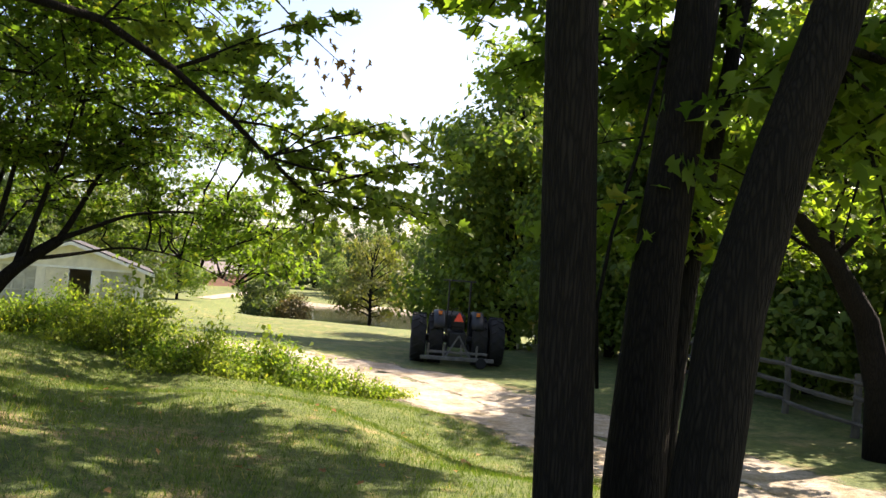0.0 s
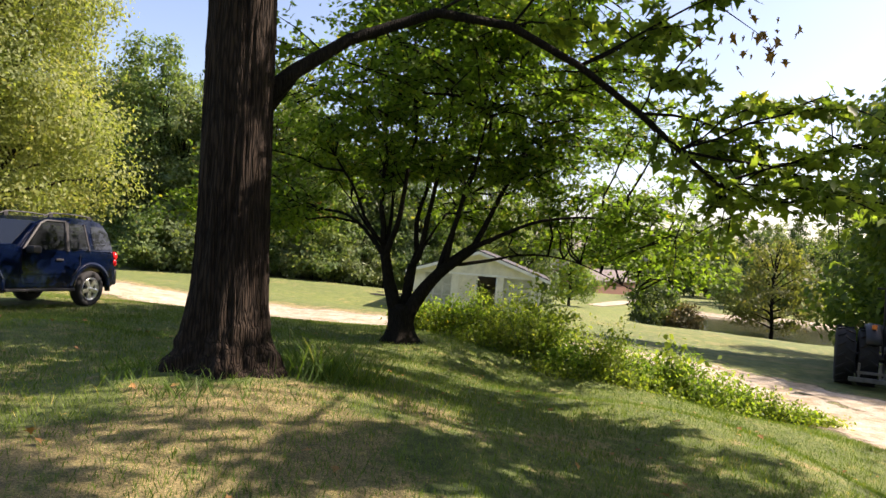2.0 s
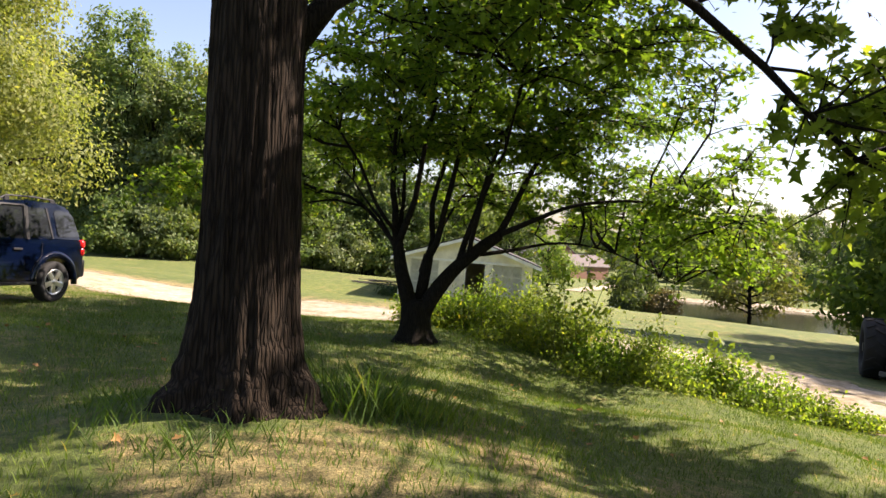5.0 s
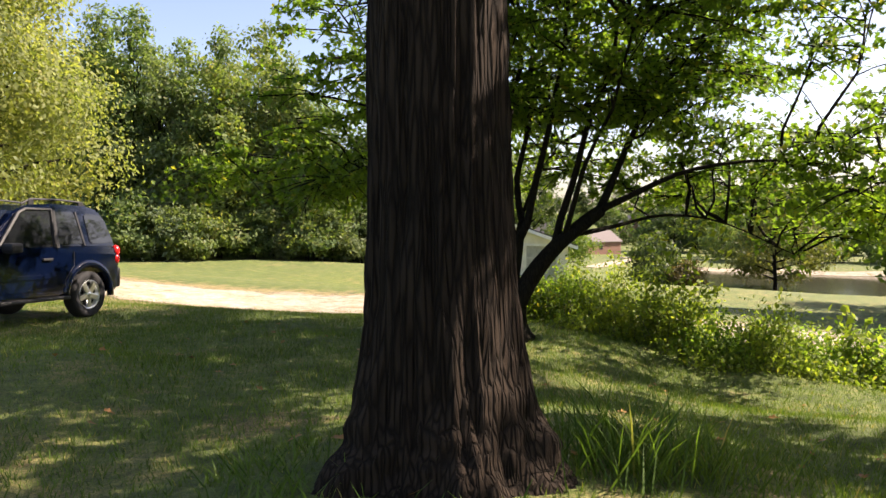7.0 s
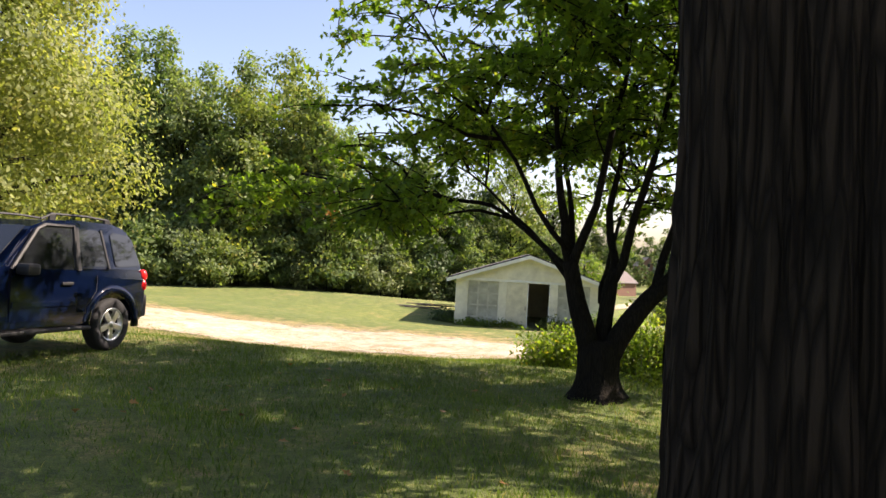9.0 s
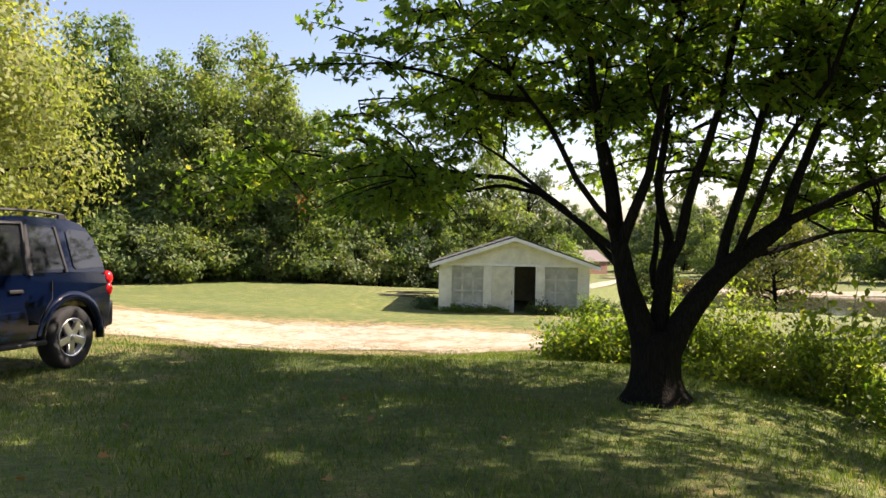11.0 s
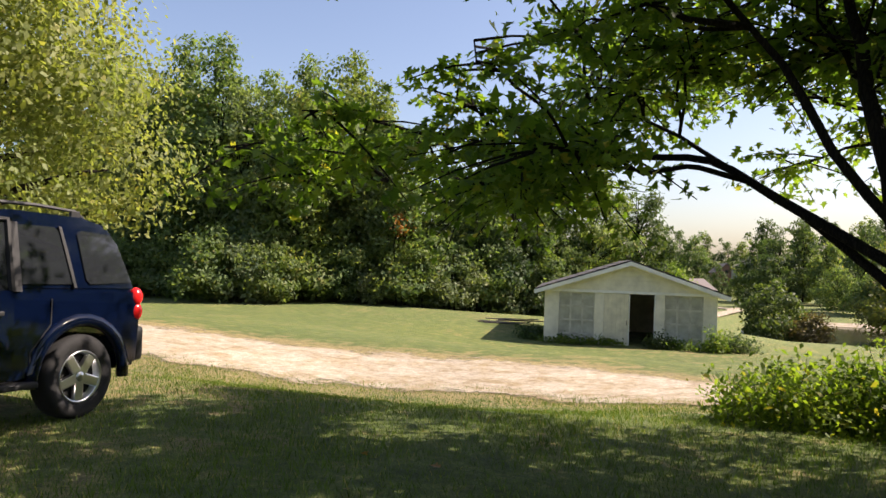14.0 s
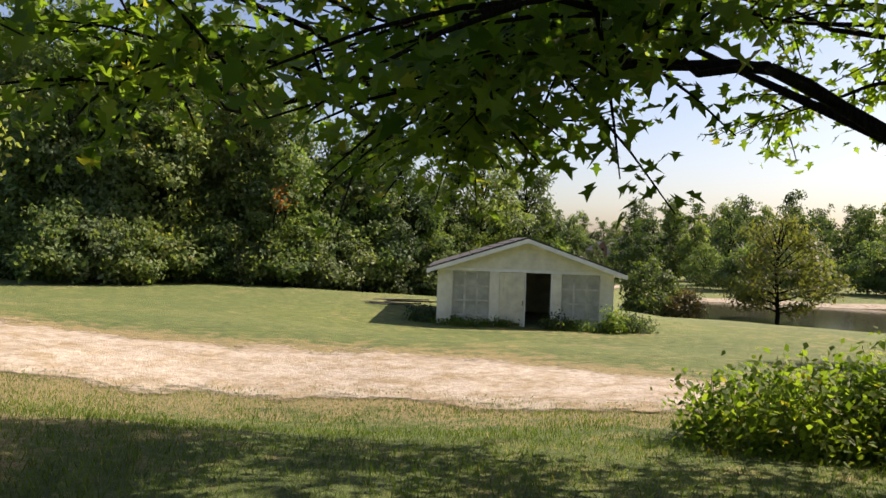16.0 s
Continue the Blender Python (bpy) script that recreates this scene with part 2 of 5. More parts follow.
def thing(name, m, label, category, group="", kind=""):
    e = new(name)
    e.empty_display_size = 0.2
    e.matrix_world = m
    return tagged(e, label, category, group, kind)


def box(bm, x0, y0, z0, x1, y1, z1, bevel=0.0, m=None):
    """Adds a box, its edges rounded by bevel."""
    r = bmesh.ops.create_cube(bm, size=1, matrix=Matrix.LocRotScale(((x0 + x1) / 2, (y0 + y1) / 2, (z0 + z1) / 2), None, (abs(x1 - x0), abs(y1 - y0), abs(z1 - z0))))
    vs = r["verts"]
    if bevel:
        es = {e for v in vs for e in v.link_edges}
        out = bmesh.ops.bevel(bm, geom=list(es), offset=bevel, segments=2, affect="EDGES", profile=0.6)
        vs = list({v for f in out["faces"] for v in f.verts} | {v for v in vs if v.is_valid})
    if m is not None:
        bmesh.ops.transform(bm, matrix=m, verts=vs)
    return bm


def prism(bm, outline, y0, y1, bevel=0.0):
    """An outline of (x, z) points pulled from y0 to y1."""
    vs = [bm.verts.new((x, y0, z)) for x, z in outline]
    f = bm.faces.new(vs)
    r = bmesh.ops.extrude_face_region(bm, geom=[f])
    nv = [g for g in r["geom"] if isinstance(g, bmesh.types.BMVert)]
    bmesh.ops.translate(bm, vec=(0, y1 - y0, 0), verts=nv)
    bmesh.ops.recalc_face_normals(bm, faces=bm.faces)
    if bevel:
        bmesh.ops.bevel(bm, geom=[e for e in bm.edges if e.calc_face_angle(0) > 0.6], offset=bevel, segments=2, affect="EDGES")
    return bm


def tube(bm, pts, radii, sides=8, rough=0.0, cap=True):
    """A limb through pts with the given radii."""
    pts = [Vector(p) for p in pts]
    rings, side = [], None
    for i, p in enumerate(pts):
        d = (pts[min(i + 1, len(pts) - 1)] - pts[max(i - 1, 0)]).normalized()
        if side is None:
            side = d.orthogonal().normalized()
        side = (side - d * side.dot(d)).normalized()
        up = d.cross(side)
        ring = []
        for k in range(sides):
            a = 2 * math.pi * k / sides
            r = radii[i] * (1 + rough * (noise.noise(p * 1.7 + Vector((math.cos(a), math.sin(a), k * 0.1)) * 1.5)))
            ring.append(bm.verts.new(p + (side * math.cos(a) + up * math.sin(a)) * r))
        rings.append(ring)
    for a, b in zip(rings, rings[1:]):
        for k in range(sides):
            bm.faces.new((a[k], a[(k + 1) % sides], b[(k + 1) % sides], b[k]))
    if cap:
        bm.faces.new(list(reversed(rings[0])))
        bm.faces.new(rings[-1])
    return bm


def bend(a, b, sag, n=6, wob=0.0, seed=0):
    """Points from a to b, raised in the middle by sag, with a little wobble."""
    a, b = Vector(a), Vector(b)
    out = []
    for i in range(n + 1):
        t = i / n
        p = a.lerp(b, t)
        p.z += sag * 4 * t * (1 - t)
        if 0 < i < n and wob:
            p += noise.noise_vector(Vector((seed * 3.1 + t * 3, seed * 1.7, seed + 0.3))) * wob
        out.append(p)
    return out


# ---- the lay of the land ----
HEIGHTS = [(0.3, -0.6, 0.05), (-0.8, 0.7, 0.02), (-2.8, 2.0, 0.1), (-4.5, 3.3, 0.12), (-6.4, 5.5, 0.05), (-8.2, 9.1, -0.12),
           (-4.4, 5.35, 0.33), (-8.75, 7.03, 0.16), (-7.2, 8.8, -0.06), (-6.15, 12.5, -0.33), (-13, 11.4, -0.21), (-12.9, 18.5, -1.05),
           (-14.2, 37.4, -2.15), (-10.5, 38.3, -2.25), (-1.03, 8.8, -0.31), (-2.5, 12.8, -0.85), (0.9, 16.4, -1.5), (3.0, 15.5, -1.55),
           (3.8, 22.9, -1.62), (6.1, 8.8, -1.12), (2.3, 4.2, -0.25), (8.0, 15.0, -1.4), (10.6, 16.5, -1.15), (3, 36, -2.4), (6, 45, -3.2), (-5, 46, -2.6), (1.0, 54.0, -3.0), (0.6, 12.5, -1.1), (2.8, 12.0, -1.38), (3.75, 10.4, -1.3), (-30, 46, -1.8), (-44, 46, -1.7), (-25, 15, -0.3), (20, 20, -2.0)]
HP = np.array(HEIGHTS)


def near_height(x, y):
    """The lie of the lawn, the drive and the field."""
    x, y = np.asarray(x, float), np.asarray(y, float)
    d2 = (x[..., None] - HP[:, 0]) ** 2 + (y[..., None] - HP[:, 1]) ** 2
    far = np.clip((np.hypot(x + 4, y - 8) - 5) / 30, 0, 1)[..., None]
    w = 1 / (d2 + 0.6 + 12 * far) ** 1.7
    z = (w * HP[:, 2]).sum(-1) / w.sum(-1)
    def ease(v):
        v = np.clip(v, 0, 1)
        return v * v * (3 - 2 * v)

    # the pasture evens out, the pond lies in it, and the far bank climbs
    level = -2.9 - 0.034 * np.clip(y - 75, 0, 60) * np.clip((-x - 8) / 6, 0, 1)
    open_side = ease((x + 40) / 14)
    z = z + (level - z) * ease((y - 45) / 22) * open_side
    pond = ease((y - 46 + 0.12 * x) / 9) * ease((77 - 0.1 * x - y) / 7) * ease((x + 13) / 7)
    z = z - 1.0 * pond
    return z


K = 1.75          # how much wider the valley is than the field before it


def height(x, y):
    """The ground's height at x, y (numbers or arrays): the near land, falling to a broad valley with a pond."""
    x, y = np.asarray(x, float), np.asarray(y, float)
    z = near_height(x, y)
    f, g = np.clip((y - 50) / 38, 0, 1), np.clip((x + 40 + 0.9 * np.clip(y - 66, 0, 400)) / 14, 0, 1)
    f, g = f * f * (3 - 2 * f), g * g * (3 - 2 * g)
    valley = 1.55 + K * (near_height(np.maximum(x / K, -24), y / K) - 1.55)
    return z + (valley - z) * f * g + 15 * np.clip((y - 240) / 210, 0, 1)


def on_ground(x, y, dz=0.0):
    return Vector((x, y, float(height(x, y)) + dz))
# ---- ground ----
def grid_axis(lo, fine_lo, fine_hi, hi, fine, growth=1.16):
    a = list(np.arange(fine_lo, fine_hi, fine))
    s, v = fine, fine_hi
    up = []
    while v < hi:
        up.append(v); s *= growth; v += s
    s, v, down = fine * growth, fine_lo - fine, []
    while v > lo:
        down.append(v); s *= growth; v -= s
    return np.array(list(reversed(down)) + a + up + [hi])


# the gravel drive's middle line: x, y, half width
DRIVE = [(-34, 17.5, 2.6), (-26, 17.8, 2.4), (-20.5, 18.2, 2.3), (-16.4, 19.3, 2.3), (-12.8, 20.5, 1.9), (-9.8, 20.0, 1.7), (-7.0, 19.3, 1.6), (-4, 19.9, 1.7), (-0.8, 20.4, 1.9),
         (1.1, 19.6, 2.0), (2.9, 17.0, 2.0), (4.4, 13.6, 1.8), (5.6, 10.0, 1.7), (6.8, 6.5, 1.7), (8, 2, 1.7), (9, -6, 1.8)]
dd = np.array(DRIVE, float)
seg = np.concatenate([[0], np.cumsum(np.hypot(np.diff(dd[:, 0]), np.diff(dd[:, 1])))])
dt = np.arange(0, seg[-1], 0.25)


def smooth_line(col):
    v = np.interp(dt, seg, dd[:, col])
    k = np.hanning(15); k /= k.sum()
    return np.convolve(np.pad(v, 7, "edge"), k, "valid")


LX, LY, LW = smooth_line(0), smooth_line(1), smooth_line(2)


def drive_gap(x, y):
    """How far a place lies outside the drive's edge (minus: on it)."""
    d = np.full(np.shape(x), 1e9)
    for a, b, w in zip(LX[::3], LY[::3], LW[::3]):
        d = np.minimum(d, np.hypot(x - a, y - b) - w)
    return d


gx, gy = grid_axis(-900, -22, 9, 900, 0.22), grid_axis(-300, -4, 26, 1500, 0.22)
GX, GY = np.meshgrid(gx, gy)
GZ = height(GX, GY)
near = np.clip(1 - np.hypot(GX + 5, GY - 10) / 40, 0, 1)
for i in range(GX.shape[0]):
    for j in range(GX.shape[1]):
        if near[i, j] > 0:
            GZ[i, j] += near[i, j] * 0.035 * noise.noise(Vector((GX[i, j] * 0.9, GY[i, j] * 0.9, 0)))


def grid_mesh(name, X, Y, Z):
    me = bpy.data.meshes.new(name)
    ny, nx = X.shape
    idx = np.arange(nx * ny).reshape(ny, nx)
    quads = np.stack([idx[:-1, :-1], idx[:-1, 1:], idx[1:, 1:], idx[1:, :-1]], -1).reshape(-1, 4)
    me.from_pydata(np.stack([X, Y, Z], -1).reshape(-1, 3).tolist(), [], quads.tolist())
    return me


def put_field(me, name, values):
    me.attributes.new(name, "FLOAT", "POINT").data.foreach_set("value", np.asarray(values, np.float32).ravel())


gap = drive_gap(GX, GY)
straw = np.clip(1 - gap / 2.2, 0, 1) * (GX < -6) + 0.35 * np.clip(1 - gap / 1.0, 0, 1) * (GX >= -6)
straw += 0.85 * np.exp(-((GX + 15.0) ** 2 / 9 + (GY - 14.0) ** 2 / 6)) + 0.6 * np.exp(-((GX + 13.5) ** 2 / 14 + (GY - 36.5) ** 2 / 1.2))
straw += 0.7 * np.exp(-((GX + 2.2) ** 2 / 2.6 + (GY - 3.4) ** 2 / 1.6)) + 0.55 * np.exp(-((GX - 1) ** 2 / 60 + (GY - 52) ** 2 / 20))
straw += 0.8 * np.exp(-((GX + 3.5) ** 2 / 0.9 + (GY - 4.5) ** 2 / 0.7))
straw += 0.12 * ((GY > 27) & (GX > -12))
for cx, cy, rad in ((-3.1, 4.2, 0.7), (-2.5, 5.7, 0.6), (-1.2, 6.6, 0.8), (-3.6, 3.3, 0.9), (-6.2, 6.4, 0.5), (-4.9, 8.2, 0.5), (-0.3, 4.6, 0.6)):
    straw += 0.75 * np.exp(-((GX - cx) ** 2 + (GY - cy) ** 2 * 2) / rad ** 2)
me = grid_mesh("ground", GX, GY, GZ)
put_field(me, "straw", np.clip(straw, 0, 1))
ground = tagged(link_mesh("ground", me, M_GROUND, smooth=True), "mown lawn falling to a pasture, green with dry straw patches", "ground", kind="structure")
# the drive lies on the ground as a thin sheet with a ragged edge
nrm = np.stack([-np.gradient(LY), np.gradient(LX)], -1)
nrm /= np.linalg.norm(nrm, axis=1)[:, None]
across = np.linspace(-1.25, 1.25, 15)
DX = LX[:, None] + nrm[:, :1] * LW[:, None] * across
DY = LY[:, None] + nrm[:, 1:] * LW[:, None] * across
DZ = height(DX, DY) + 0.022
for i in range(DX.shape[0]):
    for j in range(DX.shape[1]):
        q = max(0, 1 - math.hypot(DX[i, j] + 5, DY[i, j] - 10) / 40)
        DZ[i, j] += q * 0.035 * noise.noise(Vector((DX[i, j] * 0.9, DY[i, j] * 0.9, 0)))
me = grid_mesh("gravel_drive", DX, DY, DZ)
ridge = 0.5 * np.exp(-(across / 0.16) ** 2) * np.clip((LX[:, None] + 2) / 3, 0, 1)
put_field(me, "edge", 0.75 - np.clip(np.abs(across)[None] - 0.45, 0, 1) * 1.15 * np.ones_like(DX) - ridge)
tagged(link_mesh("gravel_drive", me, M_GRAVEL, smooth=True), "pale stony gravel drive with grassy ragged edges", "road", kind="structure")
# pond
px, py = np.meshgrid(np.linspace(-23, 210, 12), np.linspace(66, 145, 8))
tagged(link_mesh("pond_water", grid_mesh("pond_water", px, py, np.full(px.shape, -7.2)), M_WATER), "still murky pond below the pasture", "water", kind="structure")


# ---- trees ----
LEAF = {"maple": ([(0, -0.5, 0), (0.34, -0.42, 0.05), (0.2, -0.2, 0.03), (0.56, 0.0, 0.13), (0.22, 0.12, 0.04), (0, 0.66, -0.02), (-0.22, 0.12, 0.04), (-0.56, 0.0, 0.13), (-0.2, -0.2, 0.03), (-0.34, -0.42, 0.05)],
                  [(0, 1, 2, 3, 4, 5), (0, 5, 6, 7, 8, 9)]),
        "oval": ([(0, -0.6, 0), (0.38, -0.05, 0.1), (0, 0.65, 0), (-0.38, -0.05, 0.1)], [(0, 1, 2, 3)])}


def leaves_mesh(name, c, o, size, rng, shape="oval", droop=0.5, flat=0.35, loose=0.5):
    """Leaves at the places c, facing about o, as one mesh of many small pieces."""
    n = len(c)
    o = o * (1.1 - loose) + rng.normal(0, loose, (n, 3)) + np.array([0, 0, flat])
    o /= np.linalg.norm(o, axis=1)[:, None] + 1e-9
    r = rng.normal(0, 1, (n, 3))
    a = np.cross(o, r)
    a /= np.linalg.norm(a, axis=1)[:, None] + 1e-9
    b = np.cross(o, a)
    b += np.array([0, 0, -droop])
    b /= np.linalg.norm(b, axis=1)[:, None] + 1e-9
    s = (size * rng.uniform(0.6, 1.35, n))[:, None, None]
    k, faces = np.array(LEAF[shape][0], float), np.array(LEAF[shape][1])
    m, fs = len(k), faces.shape[1]
    v = c[:, None, :] + s * (k[None, :, 0:1] * a[:, None] + k[None, :, 1:2] * b[:, None] + k[None, :, 2:3] * o[:, None])
    f = (faces[None] + (np.arange(n) * m)[:, None, None]).reshape(-1)
    me = bpy.data.meshes.new(name)
    v = v.reshape(-1, 3).astype(np.float32)
    me.vertices.add(len(v)); me.vertices.foreach_set("co", v.ravel())
    me.loops.add(f.size); me.loops.foreach_set("vertex_index", f.astype(np.int32))
    me.polygons.add(f.size // fs); me.polygons.foreach_set("loop_start", np.arange(0, f.size, fs, dtype=np.int32))
    me.update(calc_edges=True)
    return me


def clumps(rng, lobe_list, count, per, spread):
    """Leaf places round clumps spread over ellipsoid lobes (x, y, z, rx, ry, rz, weight), with their outward ways."""
    w = np.array([l[6] for l in lobe_list], float); w /= w.sum()
    cs, os = [], []
    for l, k in zip(lobe_list, rng.multinomial(count, w)):
        d = rng.normal(0, 1, (k, 3)); d /= np.linalg.norm(d, axis=1)[:, None]
        rad = rng.uniform(0.35, 1.0, k) ** 0.5
        cs.append(np.array(l[:3]) + d * rad[:, None] * np.array(l[3:6])); os.append(d)
    c, o = np.repeat(np.concatenate(cs), per, 0), np.repeat(np.concatenate(os), per, 0)
    return c + rng.normal(0, 1, c.shape) * np.array(spread), o


def plain_tree(name, h, r, rng, leaf, leafmat, count, per, trunk_r=0.18, low=0.15, n=9, spread=0.4, label="", shape="oval", tops=0):
    """A whole tree at the origin: trunk, limbs, and a crown of uneven lobes."""
    root = thing(name, Matrix.Identity(4), label, "tree")
    bm = bmesh.new()
    tube(bm, bend((0, 0, -0.4), (rng.normal(0, 0.2), rng.normal(0, 0.2), h * 0.88), 0, 7, 0.3, int(rng.integers(99))), np.linspace(trunk_r, 0.03, 8), 9, 0.2)
    ls = []
    n = int(n * 1.7)
    for i in range(n):
        t = (i + 0.5) / n
        a = i * 2.4 + rng.normal(0, 0.4)
        z = h * (low + (0.92 - low) * t)
        rr = r * (math.sin(math.pi * min(1, 0.25 + 0.72 * t)) ** 0.7) * rng.uniform(0.7, 1.15)
        q = rng.uniform(0.5, 0.75)
        x, y = math.cos(a) * rr * q, math.sin(a) * rr * q
        s = rr * rng.uniform(0.3, 0.5)
        ls.append((x, y, z, s, s, min(s, h * rng.uniform(0.05, 0.09)), s * s))
        tube(bm, bend((0, 0, z * 0.72), (x, y, z), 0.1, 4, 0.2, i), np.linspace(trunk_r * 0.4, 0.02, 5), 5)
    for i in range(tops):
        a, q = rng.uniform(0, 6.3), r * rng.uniform(0.1, 0.6)
        ls.append((math.cos(a) * q, math.sin(a) * q, h * rng.uniform(0.85, 1.03), r * 0.2, r * 0.2, h * 0.08, r * r * 0.05))
    part("trunk", bm, M_BARK_FINE, root, smooth=True)
    c, o = clumps(rng, ls, count, per, (spread, spread, spread * 0.6))
    link_mesh("crown", leaves_mesh("crown", c, o, leaf, rng, shape, loose=0.34), leafmat, root)
    return root


def spray(rng, bm, pts, places, outs, start=0.3, twigs=7, length=0.9, per=24, side=0.5):
    """Twigs along the outer part of a limb, each hung with leaves."""
    pts = [Vector(p) for p in pts]
    for _ in range(twigs):
        t = rng.uniform(start, 1.0) * (len(pts) - 1)
        i = min(int(t), len(pts) - 2)
        p = pts[i].lerp(pts[i + 1], t - i)
        d = (pts[i + 1] - pts[i]).normalized()
        out = Vector((rng.normal(0, 1), rng.normal(0, 1), rng.normal(0.05, 0.25))).normalized()
        d = (d * (1 - side) + out * side + Vector((0, 0, -0.08))).normalized()
        ln = length * rng.uniform(0.5, 1.3)
        tip = p + d * ln + Vector((0, 0, -0.12 * ln))
        tube(bm, bend(p, tip, 0.05 * ln, 3), [0.013, 0.01, 0.007, 0.004], 4, cap=False)
        u = rng.uniform(0.15, 1.08, per)[:, None]
        q = np.array(p) * (1 - u) + np.array(tip) * u + rng.normal(0, 1, (per, 3)) * np.array([0.15, 0.15, 0.06]) * min(1.2, ln)
        places.append(q); outs.append(np.tile(np.array([d.x * 0.4, d.y * 0.4, 0.6]), (per, 1)))


rng = np.random.default_rng(4)

# the stout old maple
T1 = on_ground(-4.37, 5.35)
tree1 = thing("maple_tree", Matrix.Translation(T1), "stout old maple with deeply furrowed dark bark on the lawn", "tree")
bm = bmesh.new()
zs = [-0.4, -0.05, 0.08, 0.2, 0.35, 0.55, 0.8, 1.1, 1.6, 2.2, 2.6, 3.0, 4.2, 5.5, 7.0]
rs = [0.62, 0.52, 0.455, 0.41, 0.375, 0.348, 0.332, 0.318, 0.308, 0.302, 0.3, 0.297, 0.275, 0.24, 0.18]
SIDES, RINGS = 128, 130
rings = []
u = np.linspace(0, 1, RINGS) ** 1.2
zz = np.interp(u, np.linspace(0, 1, 15), zs)
rr_ = np.interp(u, np.linspace(0, 1, 15), rs)
for z, r in zip(zz, rr_):
    ring = []
    for k in range(SIDES):
        a = 2 * math.pi * k / SIDES
        ca, sa = math.cos(a), math.sin(a)
        fl = max(0, 0.8 - z) * (0.16 * math.sin(a * 5 + 0.6) + 0.12 * math.sin(a * 3 + 2))
        tw = z * 0.25
        ridge = abs(noise.noise(Vector((math.cos(a + tw * 0.2) * 9, math.sin(a + tw * 0.2) * 9, z * 1.1)))) * 0.05 + noise.noise(Vector((ca * 22, sa * 22, z * 4))) * 0.012
        knob = 0.16 * max(0, 0.42 - abs(z - 0.1)) * noise.noise(Vector((ca * 4, sa * 4, z * 9)))
        rr = r * (1 + fl) - ridge + 0.015 + knob
        ring.append(bm.verts.new((ca * rr - 0.02 * z, sa * rr, z)))
    rings.append(ring)
for a, b in zip(rings, rings[1:]):
    for k in range(SIDES):
        bm.faces.new((a[k], a[(k + 1) % SIDES], b[(k + 1) % SIDES], b[k]))
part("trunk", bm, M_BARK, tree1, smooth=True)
# its one low limb arches out over the lawn
ARCH = [Vector(p) - T1 for p in [(-4.3, 5.5, 2.75), (-4.1, 5.72, 3.1), (-3.75, 6.1, 3.5), (-3.04, 6.56, 3.86), (-2.4, 7.0, 3.82), (-1.78, 7.42, 3.5), (-1.2, 7.85, 3.08), (-0.81, 8.15, 2.74), (-0.4, 8.4, 2.4), (0.1, 8.7, 2.25), (0.7, 9.0, 2.3)]]
bm = bmesh.new()
places, outs = [], []
tube(bm, ARCH, [0.13, 0.075, 0.056, 0.05, 0.045, 0.04, 0.034, 0.029, 0.023, 0.016, 0.008], 10, 0.12)
for tip, at, r in [((1.1, 9.9, 2.0), 7, 0.03), ((0.2, 9.9, 2.6), 6, 0.03), ((0.9, 8.6, 2.9), 7, 0.025), ((-0.3, 9.6, 1.7), 8, 0.022), ((1.5, 9.3, 2.75), 8, 0.022), ((-1.0, 8.9, 3.9), 5, 0.03), ((-0.2, 8.3, 4.2), 5, 0.026), ((-2.2, 8.3, 4.5), 3, 0.03), ((-1.3, 7.3, 4.7), 4, 0.026), ((0.9, 8.0, 1.9), 8, 0.02), ((-1.0, 8.6, 3.3), 6, 0.02), ((0.2, 9.2, 3.1), 7, 0.02), ((-1.7, 8.4, 3.9), 4, 0.024), ((-0.5, 9.0, 2.5), 7, 0.02), ((0.6, 9.6, 2.5), 8, 0.02)]:
    p = bend(ARCH[at], Vector(tip) - T1 + Vector((0, 0, 0.35)), 0.08, 5, 0.1, at)
    tube(bm, p, np.linspace(r * 0.6, 0.006, 6), 6)
    spray(rng, bm, p, places, outs, 0.25, 11, 0.6, 16)
spray(rng, bm, ARCH[5:], places, outs, 0.3, 14, 0.6, 17)
part("limb", bm, M_BARK_FINE, tree1, "long bare arching limb", True)
link_mesh("limb_leaves", leaves_mesh("limb_leaves", np.concatenate(places), np.concatenate(outs), 0.13, rng, "maple"), M_LEAF_BUSH, tree1, "bright backlit leaves at the limb's end")
# unseen high crown, set by where its shade falls: many small leafy boughs with gaps, so that the lawn lies in dapples
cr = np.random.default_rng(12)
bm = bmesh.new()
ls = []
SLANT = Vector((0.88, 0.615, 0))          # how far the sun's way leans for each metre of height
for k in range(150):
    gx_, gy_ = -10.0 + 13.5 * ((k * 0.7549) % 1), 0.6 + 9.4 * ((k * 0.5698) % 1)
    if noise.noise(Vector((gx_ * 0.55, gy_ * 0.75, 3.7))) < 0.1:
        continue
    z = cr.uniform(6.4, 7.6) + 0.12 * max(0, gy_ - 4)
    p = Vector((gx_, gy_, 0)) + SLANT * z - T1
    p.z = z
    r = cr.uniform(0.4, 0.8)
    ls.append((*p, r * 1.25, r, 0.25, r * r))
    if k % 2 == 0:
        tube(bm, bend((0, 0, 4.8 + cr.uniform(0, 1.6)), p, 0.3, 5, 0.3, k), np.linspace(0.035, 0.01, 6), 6)
